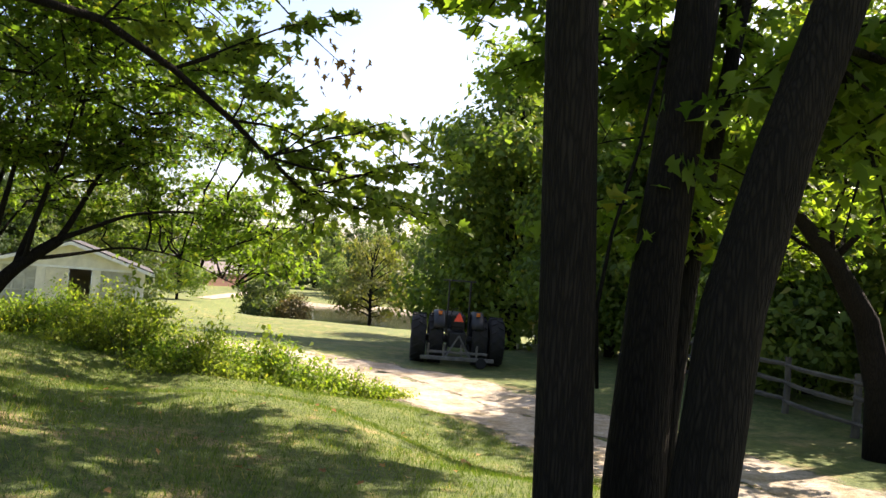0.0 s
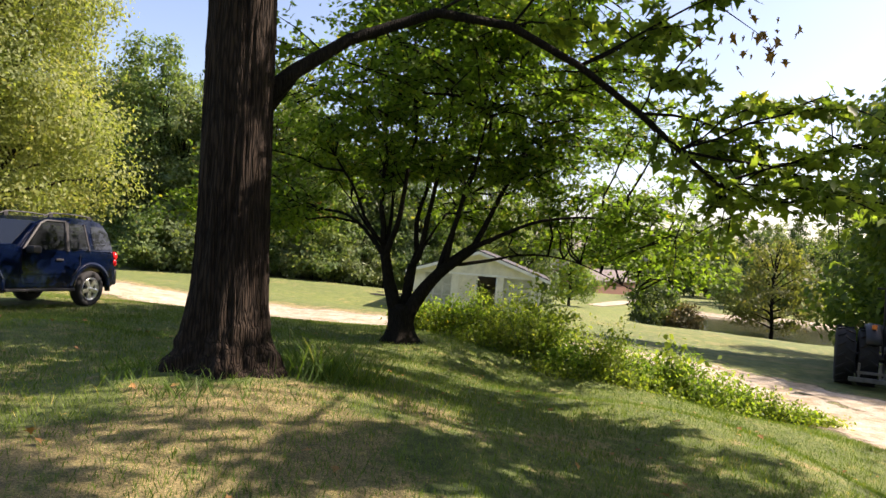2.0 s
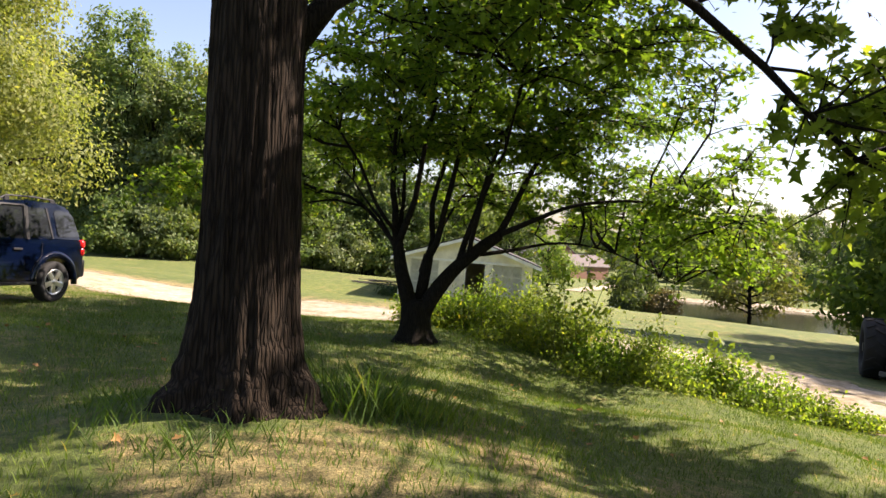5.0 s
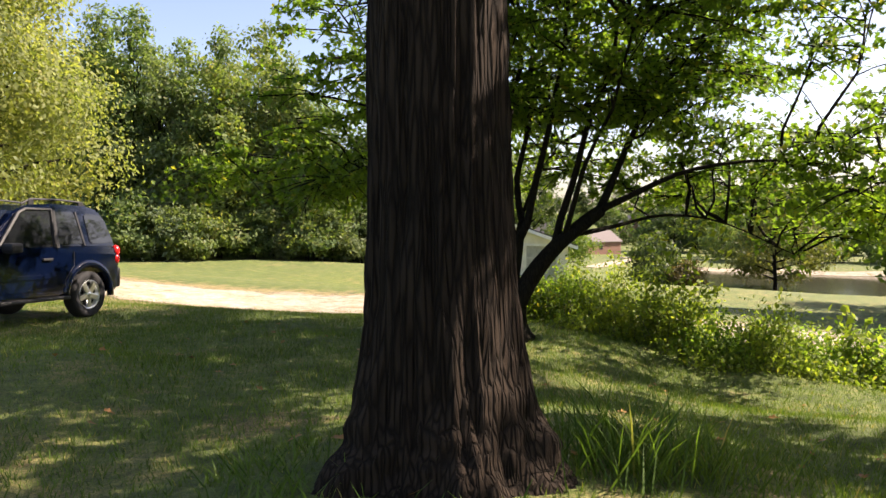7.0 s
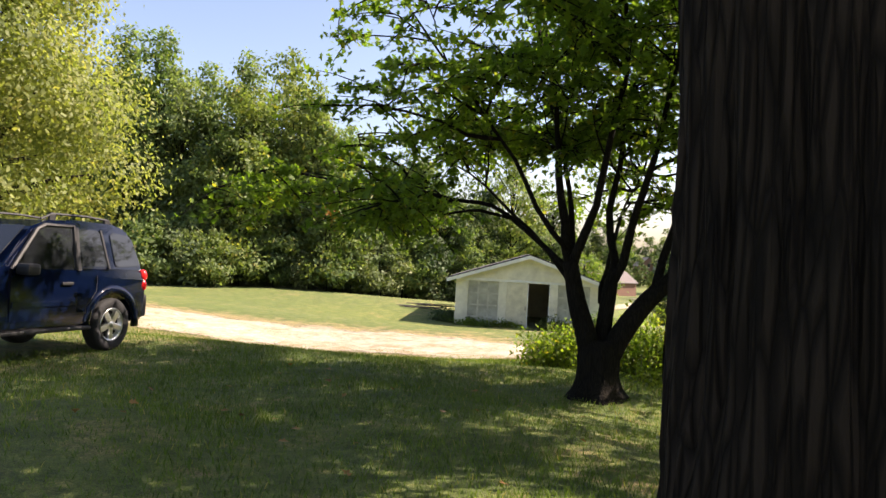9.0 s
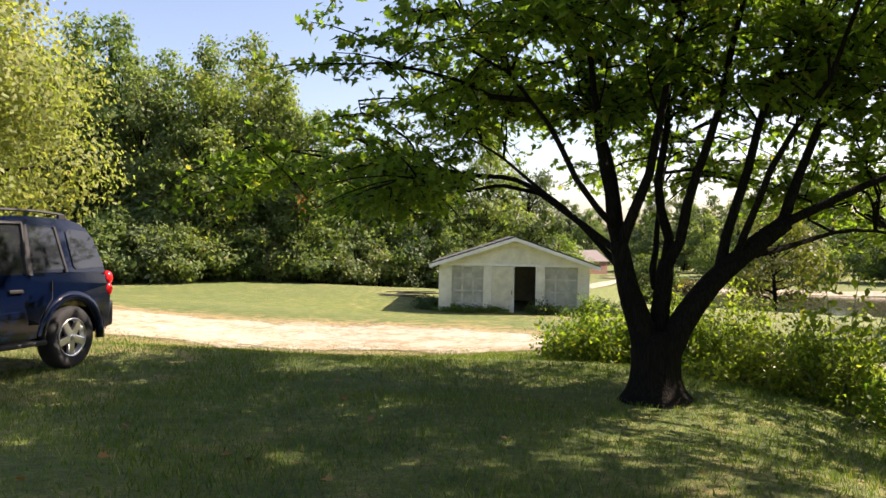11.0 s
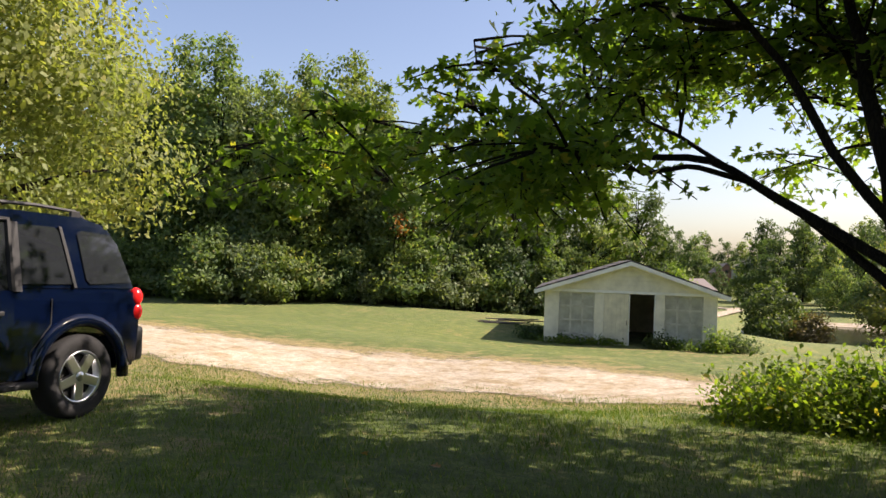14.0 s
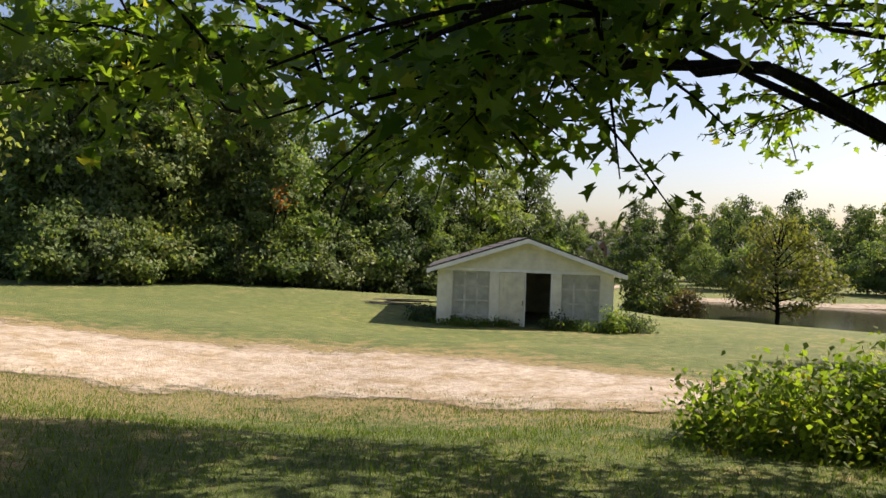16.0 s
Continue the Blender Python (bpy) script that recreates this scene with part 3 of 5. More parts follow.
# wider unseen lobes, added to keep sky light off the lawn
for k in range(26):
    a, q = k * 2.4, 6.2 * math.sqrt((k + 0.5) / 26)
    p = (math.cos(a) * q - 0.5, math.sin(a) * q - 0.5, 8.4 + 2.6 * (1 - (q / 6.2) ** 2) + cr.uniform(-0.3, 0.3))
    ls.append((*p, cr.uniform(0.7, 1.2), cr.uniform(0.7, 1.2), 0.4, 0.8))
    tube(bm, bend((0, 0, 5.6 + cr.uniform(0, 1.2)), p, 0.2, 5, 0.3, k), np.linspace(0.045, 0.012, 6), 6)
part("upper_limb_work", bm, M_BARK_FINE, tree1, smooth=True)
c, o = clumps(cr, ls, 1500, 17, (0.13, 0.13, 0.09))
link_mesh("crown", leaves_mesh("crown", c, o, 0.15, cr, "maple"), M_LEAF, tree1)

# the many-stemmed spreading maple
T2 = on_ground(-6.15, 12.5)
tree2 = thing("spreading_tree", Matrix.Translation(T2), "many-stemmed spreading maple with a low layered crown", "tree")

def swept(pts):
    """Places given as right, deep, up of the spreading tree, turned into its own axes."""
    return [Vector((0.94 * u - 0.35 * v, 0.35 * u + 0.94 * v, z)) for u, v, z in pts]


def soften(pts, n=3):
    """A rounder line through the same places."""
    out = []
    for i in range(len(pts) - 1):
        p0, p1, p2, p3 = pts[max(i - 1, 0)], pts[i], pts[i + 1], pts[min(i + 2, len(pts) - 1)]
        for k in range(n):
            t = k / n
            out.append(0.5 * (2 * p1 + (p2 - p0) * t + (2 * p0 - 5 * p1 + 4 * p2 - p3) * t * t + (3 * p1 - p0 - 3 * p2 + p3) * t ** 3))
    return out + [pts[-1]]


# the short butt flares into the lawn and parts into two leaning limbs and a middle stem
bm = bmesh.new()
rings = []
for z, r in ((-0.3, 0.62), (-0.06, 0.47), (0.03, 0.39), (0.12, 0.325), (0.24, 0.28), (0.38, 0.262), (0.52, 0.265), (0.64, 0.25), (0.74, 0.19)):
    ring = []
    for k in range(28):
        a = 2 * math.pi * k / 28
        lob = 1 + max(0, 0.35 - z) * (0.32 * math.sin(4 * a + 1.0) + 0.2 * math.sin(7 * a)) + 0.05 * noise.noise(Vector((math.cos(a) * 2.5, math.sin(a) * 2.5, z * 3)))
        wide = 1 + 0.22 * max(0, z - 0.1)
        ring.append(bm.verts.new(swept([(math.cos(a) * r * lob * wide * 0.92 + 0.02, math.sin(a) * r * lob * 0.85, z)])[0]))
    rings.append(ring)
for a, b in zip(rings, rings[1:]):
    for k in range(28):
        bm.faces.new((a[k], a[(k + 1) % 28], b[(k + 1) % 28], b[k]))
bm.faces.new(rings[-1])
FORKS = [([(-0.06, 0, 0.4), (-0.15, 0.0, 0.8), (-0.27, 0.02, 1.2), (-0.38, 0.05, 1.7)], 0.165, 0.11),
         ([(0.03, 0.1, 0.45), (0.1, 0.1, 1.0), (0.16, 0.12, 1.5)], 0.13, 0.09),
         ([(0.08, -0.03, 0.4), (0.28, -0.02, 0.82), (0.58, -0.05, 1.25), (0.95, -0.1, 1.6), (1.33, -0.15, 1.9)], 0.17, 0.095),
         ([(-0.38, 0.05, 1.65), (-0.5, 0.2, 2.5), (-0.54, 0.5, 3.4), (-0.75, 0.8, 4.6), (-1.05, 0.9, 6.0)], 0.085, 0.018),
         ([(-0.36, 0.05, 1.6), (-0.12, -0.15, 2.4), (0.02, -0.3, 3.2), (0.08, -0.5, 4.4), (-0.05, -0.7, 6.3)], 0.085, 0.018),
         ([(-0.42, 0.05, 1.85), (-0.95, 0.15, 2.7), (-1.5, 0.25, 3.5), (-2.2, 0.3, 4.5), (-2.9, 0.35, 5.4)], 0.045, 0.012),
         ([(-0.36, 0.06, 1.5), (-0.3, 0.4, 2.4), (-0.42, 0.95, 3.3), (-0.6, 1.8, 5.0)], 0.065, 0.016),
         ([(0.14, 0.1, 1.4), (0.4, -0.1, 2.4), (0.56, -0.3, 3.2), (0.74, -0.6, 4.6), (0.8, -0.9, 6.4)], 0.08, 0.018),
         ([(0.15, 0.12, 1.45), (0.22, 0.4, 2.4), (0.36, 0.7, 3.3), (0.42, 1.0, 5.0), (0.3, 1.2, 6.6)], 0.075, 0.018),
         ([(0.62, -0.05, 1.3), (0.86, 0.0, 2.1), (1.22, -0.05, 3.3), (1.48, -0.2, 4.4), (1.7, -0.4, 6.0)], 0.085, 0.018),
         ([(1.28, -0.15, 1.85), (1.75, 0.1, 2.9), (2.3, 0.4, 4.0), (3.0, 0.8, 5.2)], 0.08, 0.016),
         ([(1.3, -0.15, 1.88), (1.9, -0.3, 2.18), (2.6, -0.5, 2.42), (3.6, -0.8, 2.5), (4.7, -1.0, 2.3)], 0.07, 0.012),
         ([(0.9, -0.08, 1.55), (1.6, 0.25, 1.68), (2.4, 0.6, 1.8), (3.4, 0.9, 1.65), (4.6, 1.2, 1.25)], 0.05, 0.01),
         ([(0.8, -0.1, 1.5), (1.0, -0.6, 2.4), (1.3, -1.3, 3.6), (1.6, -2.0, 5.0)], 0.055, 0.014),
         ([(0.05, 0.15, 1.2), (0.3, 0.9, 1.9), (0.7, 1.9, 2.6), (1.2, 3.0, 3.2)], 0.055, 0.012),
         ([(-0.3, 0.1, 1.35), (-0.8, 0.9, 2.1), (-1.5, 1.9, 2.8), (-2.2, 2.9, 3.3)], 0.05, 0.012)]
stems = []
for pts, r0, r1 in FORKS:
    p = soften(swept(pts))
    if r1 < 0.05:
        p = [p[0]] + [q + noise.noise_vector(Vector((q.z * 1.3, r0 * 90, i * 0.11))) * 0.13 for i, q in enumerate(p[1:])]
    tube(bm, p, np.linspace(r0 ** 0.5, r1 ** 0.5, len(p)) ** 2 * (0.8 if r1 < 0.05 else 0.92), 12, 0.16)
    stems.append(p)
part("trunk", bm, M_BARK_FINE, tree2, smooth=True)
bm = bmesh.new()
places, outs = [], []
# the long low limb over the lawn's edge
LOW = [stems[0][-2], *[Vector(p) - T2 for p in [(-7.31, 12.98, 1.8), (-7.78, 12.95, 2.1), (-8.36, 13.06, 2.18), (-9.18, 13.32, 2.35), (-10.18, 13.52, 2.3), (-11.2, 13.7, 2.15)]]]
LOW = soften(LOW)
tube(bm, LOW, np.linspace(0.042, 0.007, len(LOW)), 8, 0.12)
joints = [(q, k) for p in stems[3:] for k, q in enumerate(p[3:])] + [(q, k) for k, q in enumerate(LOW[4:])]


def pad(u, v, z, reach=0.85, twigs=12, per=27):
    """A flat layer of leafy twigs at the end of a branch from the nearest stem."""
    tgt = swept([(u, v, z)])[0]
    base = min((q for q, k in joints), key=lambda q: (q - tgt).length + (1.5 * max(0, q.z - tgt.z + 0.1)))
    p = bend(base, tgt, 0.12, 6, 0.22, int(rng.integers(999)))
    tube(bm, p, np.linspace(min(0.03, 0.012 + 0.006 * (tgt - base).length), 0.006, 7), 6, 0.1)
    spray(rng, bm, p, places, outs, 0.45, twigs, reach, per, 0.72)


made = 0
while made < 100:
    a, q = rng.uniform(0, 6.283), 5.6 * math.sqrt(rng.uniform(0.01, 1))
    u, v = q * math.cos(a), q * math.sin(a)
    top = 2.7 + 4.9 * math.sqrt(max(0, 1 - (q / 5.8) ** 2))
    low = 2.5 if q > 2.2 else 3.7
    if u < -2 and v > -1.2:
        low = 2.15
    if u > 2.2:
        low = 2.6 - 0.3 * (u - 2.2)
    if v < -0.5 and abs(u) < 3.4:
        low = 3.7 + 0.1 * -v
    if v > 1.5 and abs(u) < 2.5:
        low = 3.0
    # open towards the lawn, and low and thin on the drive's side
    if u < -1.5 and v < -1.0 or u < -3.0:
        continue
    if u < -1.0:
        top = min(top, 5.9 + 0.95 * u)
    if top < low:
        continue
    pad(u, v, low + (top - low) * rng.uniform(0, 1) ** 1.15)
    made += 1
# the dense dark end over the lawn, and the low right-hand skirt
for u, v, z in [(-5.2, 0.7, 2.5), (-4.8, 1.2, 2.35), (-4.5, 0.5, 2.75), (-4.2, 1.0, 2.45), (-3.9, 1.6, 2.65), (-3.4, 0.8, 2.6), (-3.0, 1.4, 2.5), (-2.4, 1.7, 2.65), (-3.6, -0.2, 3.5), (-3.0, -0.3, 3.7), (-2.4, -0.4, 4.0), (-3.2, 0.6, 3.3), (-3.4, 1.3, 3.0), (-2.5, 0.2, 3.2),
                (5.5, 0.6, 1.6), (5.0, -0.4, 1.9), (4.7, 1.4, 1.6), (5.7, 0.0, 1.75), (4.2, 0.4, 2.0), (4.0, 1.8, 1.9), (3.6, -0.9, 2.5), (5.2, -1.2, 2.3), (4.6, -0.9, 2.7)]:
    pad(u, v, z, 0.7, 9, 26)
# the far side of the crown, thick behind the stems
for k in range(26):
    u, v = -2.2 + 6.6 * ((k * 0.618) % 1), 0.9 + 3.6 * rng.uniform(0, 1)
    pad(u, v, rng.uniform(2.5, 6.0) - 0.12 * abs(u), 0.85, 11, 25)
for k in range(22):
    pad(3.4 * ((k * 0.618) % 1) - 0.3, rng.uniform(-0.9, 1.6), rng.uniform(3.1, 5.2), 0.75, 10, 24)
for k in range(14):
    pad(1.6 + 2.9 * ((k * 0.618) % 1), rng.uniform(0.4, 3.0), rng.uniform(2.4, 4.0), 0.75, 10, 24)
# high boughs towards the lawn, mostly unseen, added to shade the grass
for k in range(18):
    u, v = -1.2 + 5.4 * ((k * 0.618) % 1), -0.9 - 3.6 * rng.uniform(0, 1)
    pad(u, v, rng.uniform(4.7, 6.6) - 0.1 * abs(u), 0.9, 12, 24)
for k in range(46):
    st = stems[3 + k % 8]
    j = int(rng.integers(5, len(st) - 1))
    a = st[j]
    p = bend(a, a + Vector((rng.normal(0, 0.7), rng.normal(0, 0.7), rng.uniform(0.3, 1.0))), 0.05, 4, 0.12, k)
    tube(bm, p, np.linspace(0.014, 0.005, 5), 5)
    spray(rng, bm, p, places, outs, 0.3, 8, 0.6, 20, 0.6)
part("limb_work", bm, M_BARK_FINE, tree2, smooth=True)
link_mesh("crown", leaves_mesh("crown", np.concatenate(places), np.concatenate(outs), 0.092, rng, "maple"), M_LEAF, tree2)

# dark stems close by
tree3 = thing("trunk_cluster", Matrix.Translation(on_ground(2.1, 3.6)), "cluster of dark tree stems rising from one stool", "tree")
B3 = tree3.matrix_world.translation
for pts, r0, r1 in [([(1.66, 3.5, -0.5), (1.62, 3.5, 0.3), (1.55, 3.48, 1.6), (1.45, 3.44, 3.2), (1.3, 3.4, 6.5)], 0.185, 0.13),
                    ([(2.15, 3.8, -0.5), (2.17, 3.82, 0.3), (2.24, 3.86, 1.6), (2.42, 3.95, 3.1), (2.7, 4.1, 6.0)], 0.21, 0.12),
                    ([(2.66, 4.5, -0.4), (2.68, 4.48, 0.6), (2.76, 4.43, 1.8), (2.9, 4.4, 3.0), (3.2, 4.4, 5.0)], 0.075, 0.05),
                    ([(2.2, 3.2, -0.5), (2.3, 3.2, 0.35), (2.41, 3.17, 1.5), (2.62, 3.12, 2.4), (2.86, 3.08, 3.2), (3.4, 3.0, 5.0)], 0.2, 0.13)]:
    bm = bmesh.new()
    n = len(pts)
    tube(bm, [Vector(p) - B3 for p in pts], np.linspace(r0, r1, n), 18, 0.12)
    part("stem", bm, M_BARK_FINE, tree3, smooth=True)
bm = bmesh.new()
places, outs = [], []
for k, (a, b) in enumerate([((1.5, 3.44, 3.6), (1.35, 4.9, 3.85)), ((2.4, 3.95, 3.0), (2.6, 5.2, 3.1)), ((2.75, 3.1, 3.0), (3.6, 4.6, 2.9)), ((2.45, 3.95, 2.6), (3.3, 5.6, 2.5)), ((2.8, 3.08, 3.0), (4.2, 4.4, 2.3)), ((2.5, 4.0, 3.2), (1.8, 5.6, 3.4)),
                             ((2.7, 3.1, 2.8), (4.4, 5.6, 2.9)), ((2.85, 4.4, 2.6), (4.0, 6.4, 2.7)), ((2.3, 3.9, 2.2), (2.35, 4.5, 1.9)), ((1.4, 3.44, 4.2), (2.1, 5.8, 4.3)), ((2.6, 3.9, 4.2), (3.6, 6.0, 4.0)), ((3.0, 3.0, 4.0), (5.4, 4.6, 3.4)), ((1.4, 3.4, 4.5), (-0.4, 3.6, 5.4)), ((2, 3.4, 5), (0.8, 1.0, 5.6)), ((2.9, 3.0, 4.5), (2.9, 0.8, 5.4)), ((1.4, 3.4, 5), (-0.6, 5.5, 5.6)),
                             ((2.8, 3.1, 3.2), (5.6, 6.0, 3.3)), ((2.9, 3.0, 3.4), (6.2, 5.0, 2.9)), ((2.6, 3.9, 3.6), (4.6, 7.4, 3.3)), ((2.5, 4.0, 3.3), (3.2, 7.2, 3.6)), ((2.9, 3.0, 3.8), (6.6, 6.6, 4.2)), ((2.7, 4.0, 4.6), (5.0, 6.6, 4.8)), ((1.4, 3.44, 3.9), (2.3, 6.2, 4.0)), ((2.8, 3.1, 3.0), (4.6, 3.9, 2.6)), ((3, 3, 4.4), (5.5, 3.4, 4.4)), ((2.6, 4, 5), (3.4, 7, 5.6)), ((2.6, 4, 5), (5.4, 5.4, 5.8))]):
    p = bend(Vector(a) - B3, Vector(b) - B3, 0.15, 5, 0.1, k)
    tube(bm, p, np.linspace(0.03, 0.008, 6), 6)
    spray(rng, bm, p, places, outs, 0.15, 17, 0.65, 22, 0.6)
tube(bm, [Vector(p) - B3 for p in [(1.92, 3.9, 0.9), (1.88, 3.9, 1.4), (1.95, 3.9, 1.9), (2.1, 3.9, 2.5), (2.2, 3.9, 3.1)]], [0.012, 0.014, 0.012, 0.012, 0.01], 6)
# unseen high crown, added for the dapples it casts on the lawn
ls = []
for k in range(13):
    a, q = rng.uniform(0, 6.28), 5.2 * math.sqrt(rng.uniform(0.02, 1))
    p = Vector((4.4 + math.cos(a) * q, 8.2 + math.sin(a) * q, 6.6 + rng.uniform(0, 3.4) * (1 - q / 7))) - B3
    ls.append((*p, rng.uniform(0.45, 0.95), rng.uniform(0.45, 0.95), 0.35, 1))
    tube(bm, bend(Vector((2.9, 3.9, 5.0)) - B3, p, 0.2, 5, 0.3, k), np.linspace(0.035, 0.01, 6), 6)
c, o = clumps(rng, ls, 650, 18, (0.15, 0.15, 0.1))
link_mesh("crown", leaves_mesh("crown", c, o, 0.15, rng, "maple"), M_LEAF, tree3)
part("branch_work", bm, M_BARK_FINE, tree3, smooth=True)
link_mesh("leaves", leaves_mesh("leaves", np.concatenate(places), np.concatenate(outs), 0.13, rng, "maple"), M_LEAF, tree3, "shaded hanging maple leaves")


def place_tree(src, x, y, s=1.0, turn=None, label=""):
    m = Matrix.Translation(on_ground(x, y)) @ Matrix.Rotation(rng.uniform(0, 6.28) if turn is None else turn, 4, "Z")
    ob = copy_thing(src, m)
    ob.scale = (s * rng.uniform(0.9, 1.1), s * rng.uniform(0.9, 1.1), s)
    return tagged(ob, label)


def drop(lib):
    for l in lib:
        for o in (*l.children_recursive, l):
            bpy.data.objects.remove(o)


# the pale willow-like tree behind the car
t = plain_tree("yellow_tree", 13, 4.3, rng, 0.1, M_LEAF_YELLOW, 4600, 17, 0.32, 0.2, 26, 0.38, "tall pale yellow-green tree behind the parked car")
t.matrix_world = Matrix.Translation(on_ground(-21.0, 14.5))
# the yellowing young tree on the pond's bank
t = plain_tree("yellow_tree", 14.5, 6.0, rng, 0.36, M_LEAF_OLIVE, 600, 13, 0.3, 0.14, 16, 0.55, "young yellowing tree on the pond bank")
t.matrix_world = Matrix.Translation(on_ground(2.5, 101))
# tall leafy trees beside the drive; the last two stand unseen, added for shade
lib = [plain_tree("roadside_tree", 13, 4.6, rng, 0.21, M_LEAF_ROAD, 2500, 14, 0.28, 0.07, 24, 0.4), plain_tree("roadside_tree", 10, 4.2, rng, 0.2, M_LEAF_ROAD, 2100, 14, 0.22, 0.05, 20, 0.4)]
for i, (x, y, s) in enumerate([(8.0, 34.5, 1.28), (10.6, 27.5, 1.15), (14.0, 29, 1.1), (15.5, 22.5, 0.85), (20, 27, 1.1), (18.5, 18.0, 0.8), (25, 21, 1.0), (14.2, 38, 1.1), (12.5, 46, 1.2), (26, 13, 0.9), (13.6, 19.2, 1.0), (15.0, 12.5, 0.75), (16.5, 7.5, 0.8)]):
    place_tree(lib[i % 2], x, y, s, label="tall leafy green tree shading the gravel drive")
drop(lib)

# woods
lib = [plain_tree("wood_tree", 15, 4.0, rng, 0.24, M_LEAF_WOOD, 900, 15, 0.2, 0.06, 20, 0.3, tops=8), plain_tree("wood_tree", 11.5, 3.6, rng, 0.23, M_LEAF_WOOD, 820, 15, 0.17, 0.04, 18, 0.3, tops=5),
       plain_tree("wood_tree", 14, 3.3, rng, 0.22, M_LEAF_GREY, 500, 15, 0.16, 0.25, 18, 0.36, tops=9), plain_tree("wood_tree", 12, 3.8, rng, 0.24, M_LEAF_DARK, 820, 15, 0.17, 0.04, 18, 0.3, tops=4)]
shr = [plain_tree("wood_shrub", 5.0, 2.6, rng, 0.24, M_LEAF_WOOD, 420, 10, 0.06, 0.08, 12, 0.34), plain_tree("wood_shrub", 4.2, 2.4, rng, 0.2, M_LEAF_GREY, 420, 10, 0.05, 0.06, 12, 0.32), plain_tree("wood_shrub", 5.6, 2.5, rng, 0.22, M_LEAF_WOOD, 380, 10, 0.06, 0.08, 12, 0.34)]
def EDGE(x):
    return 44.0 + max(0.0, x + 42) * 0.85


for i in range(30):
    x = -70 + i * 1.55 + rng.normal(0, 0.5)
    s = 1.2 if x < -37 else 0.98 if x < -27 else 0.72
    place_tree(lib[(0, 2, 1, 3, 0, 1, 2)[i % 7] if x < -33 else (3, 3, 1)[i % 3]], x, EDGE(x) + 5.5 + rng.normal(0, 1.5), s * rng.uniform(0.9, 1.12), label="tall mixed tree in the wood's edge behind the field")
for i in range(14):
    x = -68 + i * 3.2 + rng.normal(0, 0.8)
    place_tree(lib[(3, 1, 0)[i % 3]], x, EDGE(x) + 12 + rng.normal(0, 1.5), (1.25 if x < -36 else 0.7) * rng.uniform(0.9, 1.1), label="tall tree deep in the wood")
for i in range(27):
    x = -66 + i * 1.6 + rng.normal(0, 0.5)
    place_tree(shr[(0, 2, 0, 1)[i % 4] if x < -32 else (1, 0, 1, 2)[i % 4]], x, EDGE(x) + 1.2 + rng.normal(0, 0.9), rng.uniform(0.75, 1.15), label="dense shrub at the foot of the wood")
t = plain_tree("orange_tree", 7.0, 1.1, rng, 0.2, M_ORANGE_LEAF, 26, 9, 0.06, 0.75, 5, 0.3, "small tree with an early orange top in the wood")
t.matrix_world = Matrix.Translation(on_ground(-33.6, 51.4))
for x, y, s, k in [(-27, 64, 0.95, 3), (-23.5, 66, 1.0, 0), (-21, 71, 1.05, 3), (-30.5, 62, 0.95, 1)]:
    place_tree(lib[k], x, y, s, label="dark round-topped tree behind the garage")
# the far bank and the wooded hill behind it
far = [plain_tree("far_tree", 12, 4.2, rng, 0.42, M_LEAF_DARK, 330, 11, 0.17, 0.03, 18, 0.42, tops=4), plain_tree("far_tree", 11, 3.9, rng, 0.42, M_LEAF_WOOD, 300, 11, 0.17, 0.03, 16, 0.42, tops=5),
       plain_tree("far_tree", 13, 3.6, rng, 0.42, M_LEAF_DARK, 300, 11, 0.17, 0.04, 16, 0.4, tops=7)]
for x, y, s in [(-23.1, 206, 0.9), (-19.8, 212, 0.92), (-16.4, 208, 0.96)]:
    place_tree(far[0], x, y, s, label="dark tree on the far bank of the pond")
for i in range(70):
    x = -105 + i * 4.5 + rng.normal(0, 2)
    y = 176 + rng.normal(0, 9) + abs(x - 17) * 0.06
    if -0.27 < x / y < -0.1:
        continue
    place_tree(far[(0, 2, 1, 0)[i % 4]], x, y, rng.uniform(0.9, 1.35), label="tree on the far bank of the pond")
for i in range(46):
    x = -130 + i * 5.8 + rng.normal(0, 2.2)
    place_tree(far[(2, 0, 1)[i % 3]], x, 250 + rng.normal(0, 7), rng.uniform(1.1, 1.5) * (0.7 if -62 < x < -12 else 1), label="tree on the slope behind the pond")
for i in range(64):
    x = -210 + i * 7.0 + rng.normal(0, 3)
    place_tree(far[(0, 1, 2)[i % 3]], x, 345 + rng.normal(0, 16), rng.uniform(1.3, 1.8), label="distant tree on the hill")
for i in range(34):
    x = -4 + i * 4.0 + rng.normal(0, 1.4)
    y = 148 - 0.1 * x + rng.normal(0, 2)
    place_tree(shr[0 if i % 3 else 2], x, y, rng.uniform(1.1, 1.8), label="low shrub on the far shore")
drop(lib + shr + far)
t = plain_tree("russet_bush", 4.7, 2.9, rng, 0.28, leaf_mat("russet_leaves", (0.1, 0.075, 0.035), (0.19, 0.14, 0.065), (0.26, 0.19, 0.08), 0.25), 240, 12, 0.08, 0.08, 9, 0.36, "round russet bush on the near shore")
t.matrix_world = Matrix.Translation(on_ground(-7.2, 97))
t = plain_tree("dark_shrub", 8.2, 4.3, rng, 0.36, M_LEAF_DARK, 460, 12, 0.14, 0.05, 12, 0.45, "broad dark shrub beside the pond")
t.matrix_world = Matrix.Translation(on_ground(-11.6, 98))
t = plain_tree("shade_tree", 8.6, 4.4, rng, 0.28, M_LEAF_ROAD, 540, 12, 0.24, 0.14, 14, 0.5, "dark leafy tree beside the garage")
t.matrix_world = Matrix.Translation(on_ground(-24.8, 107))
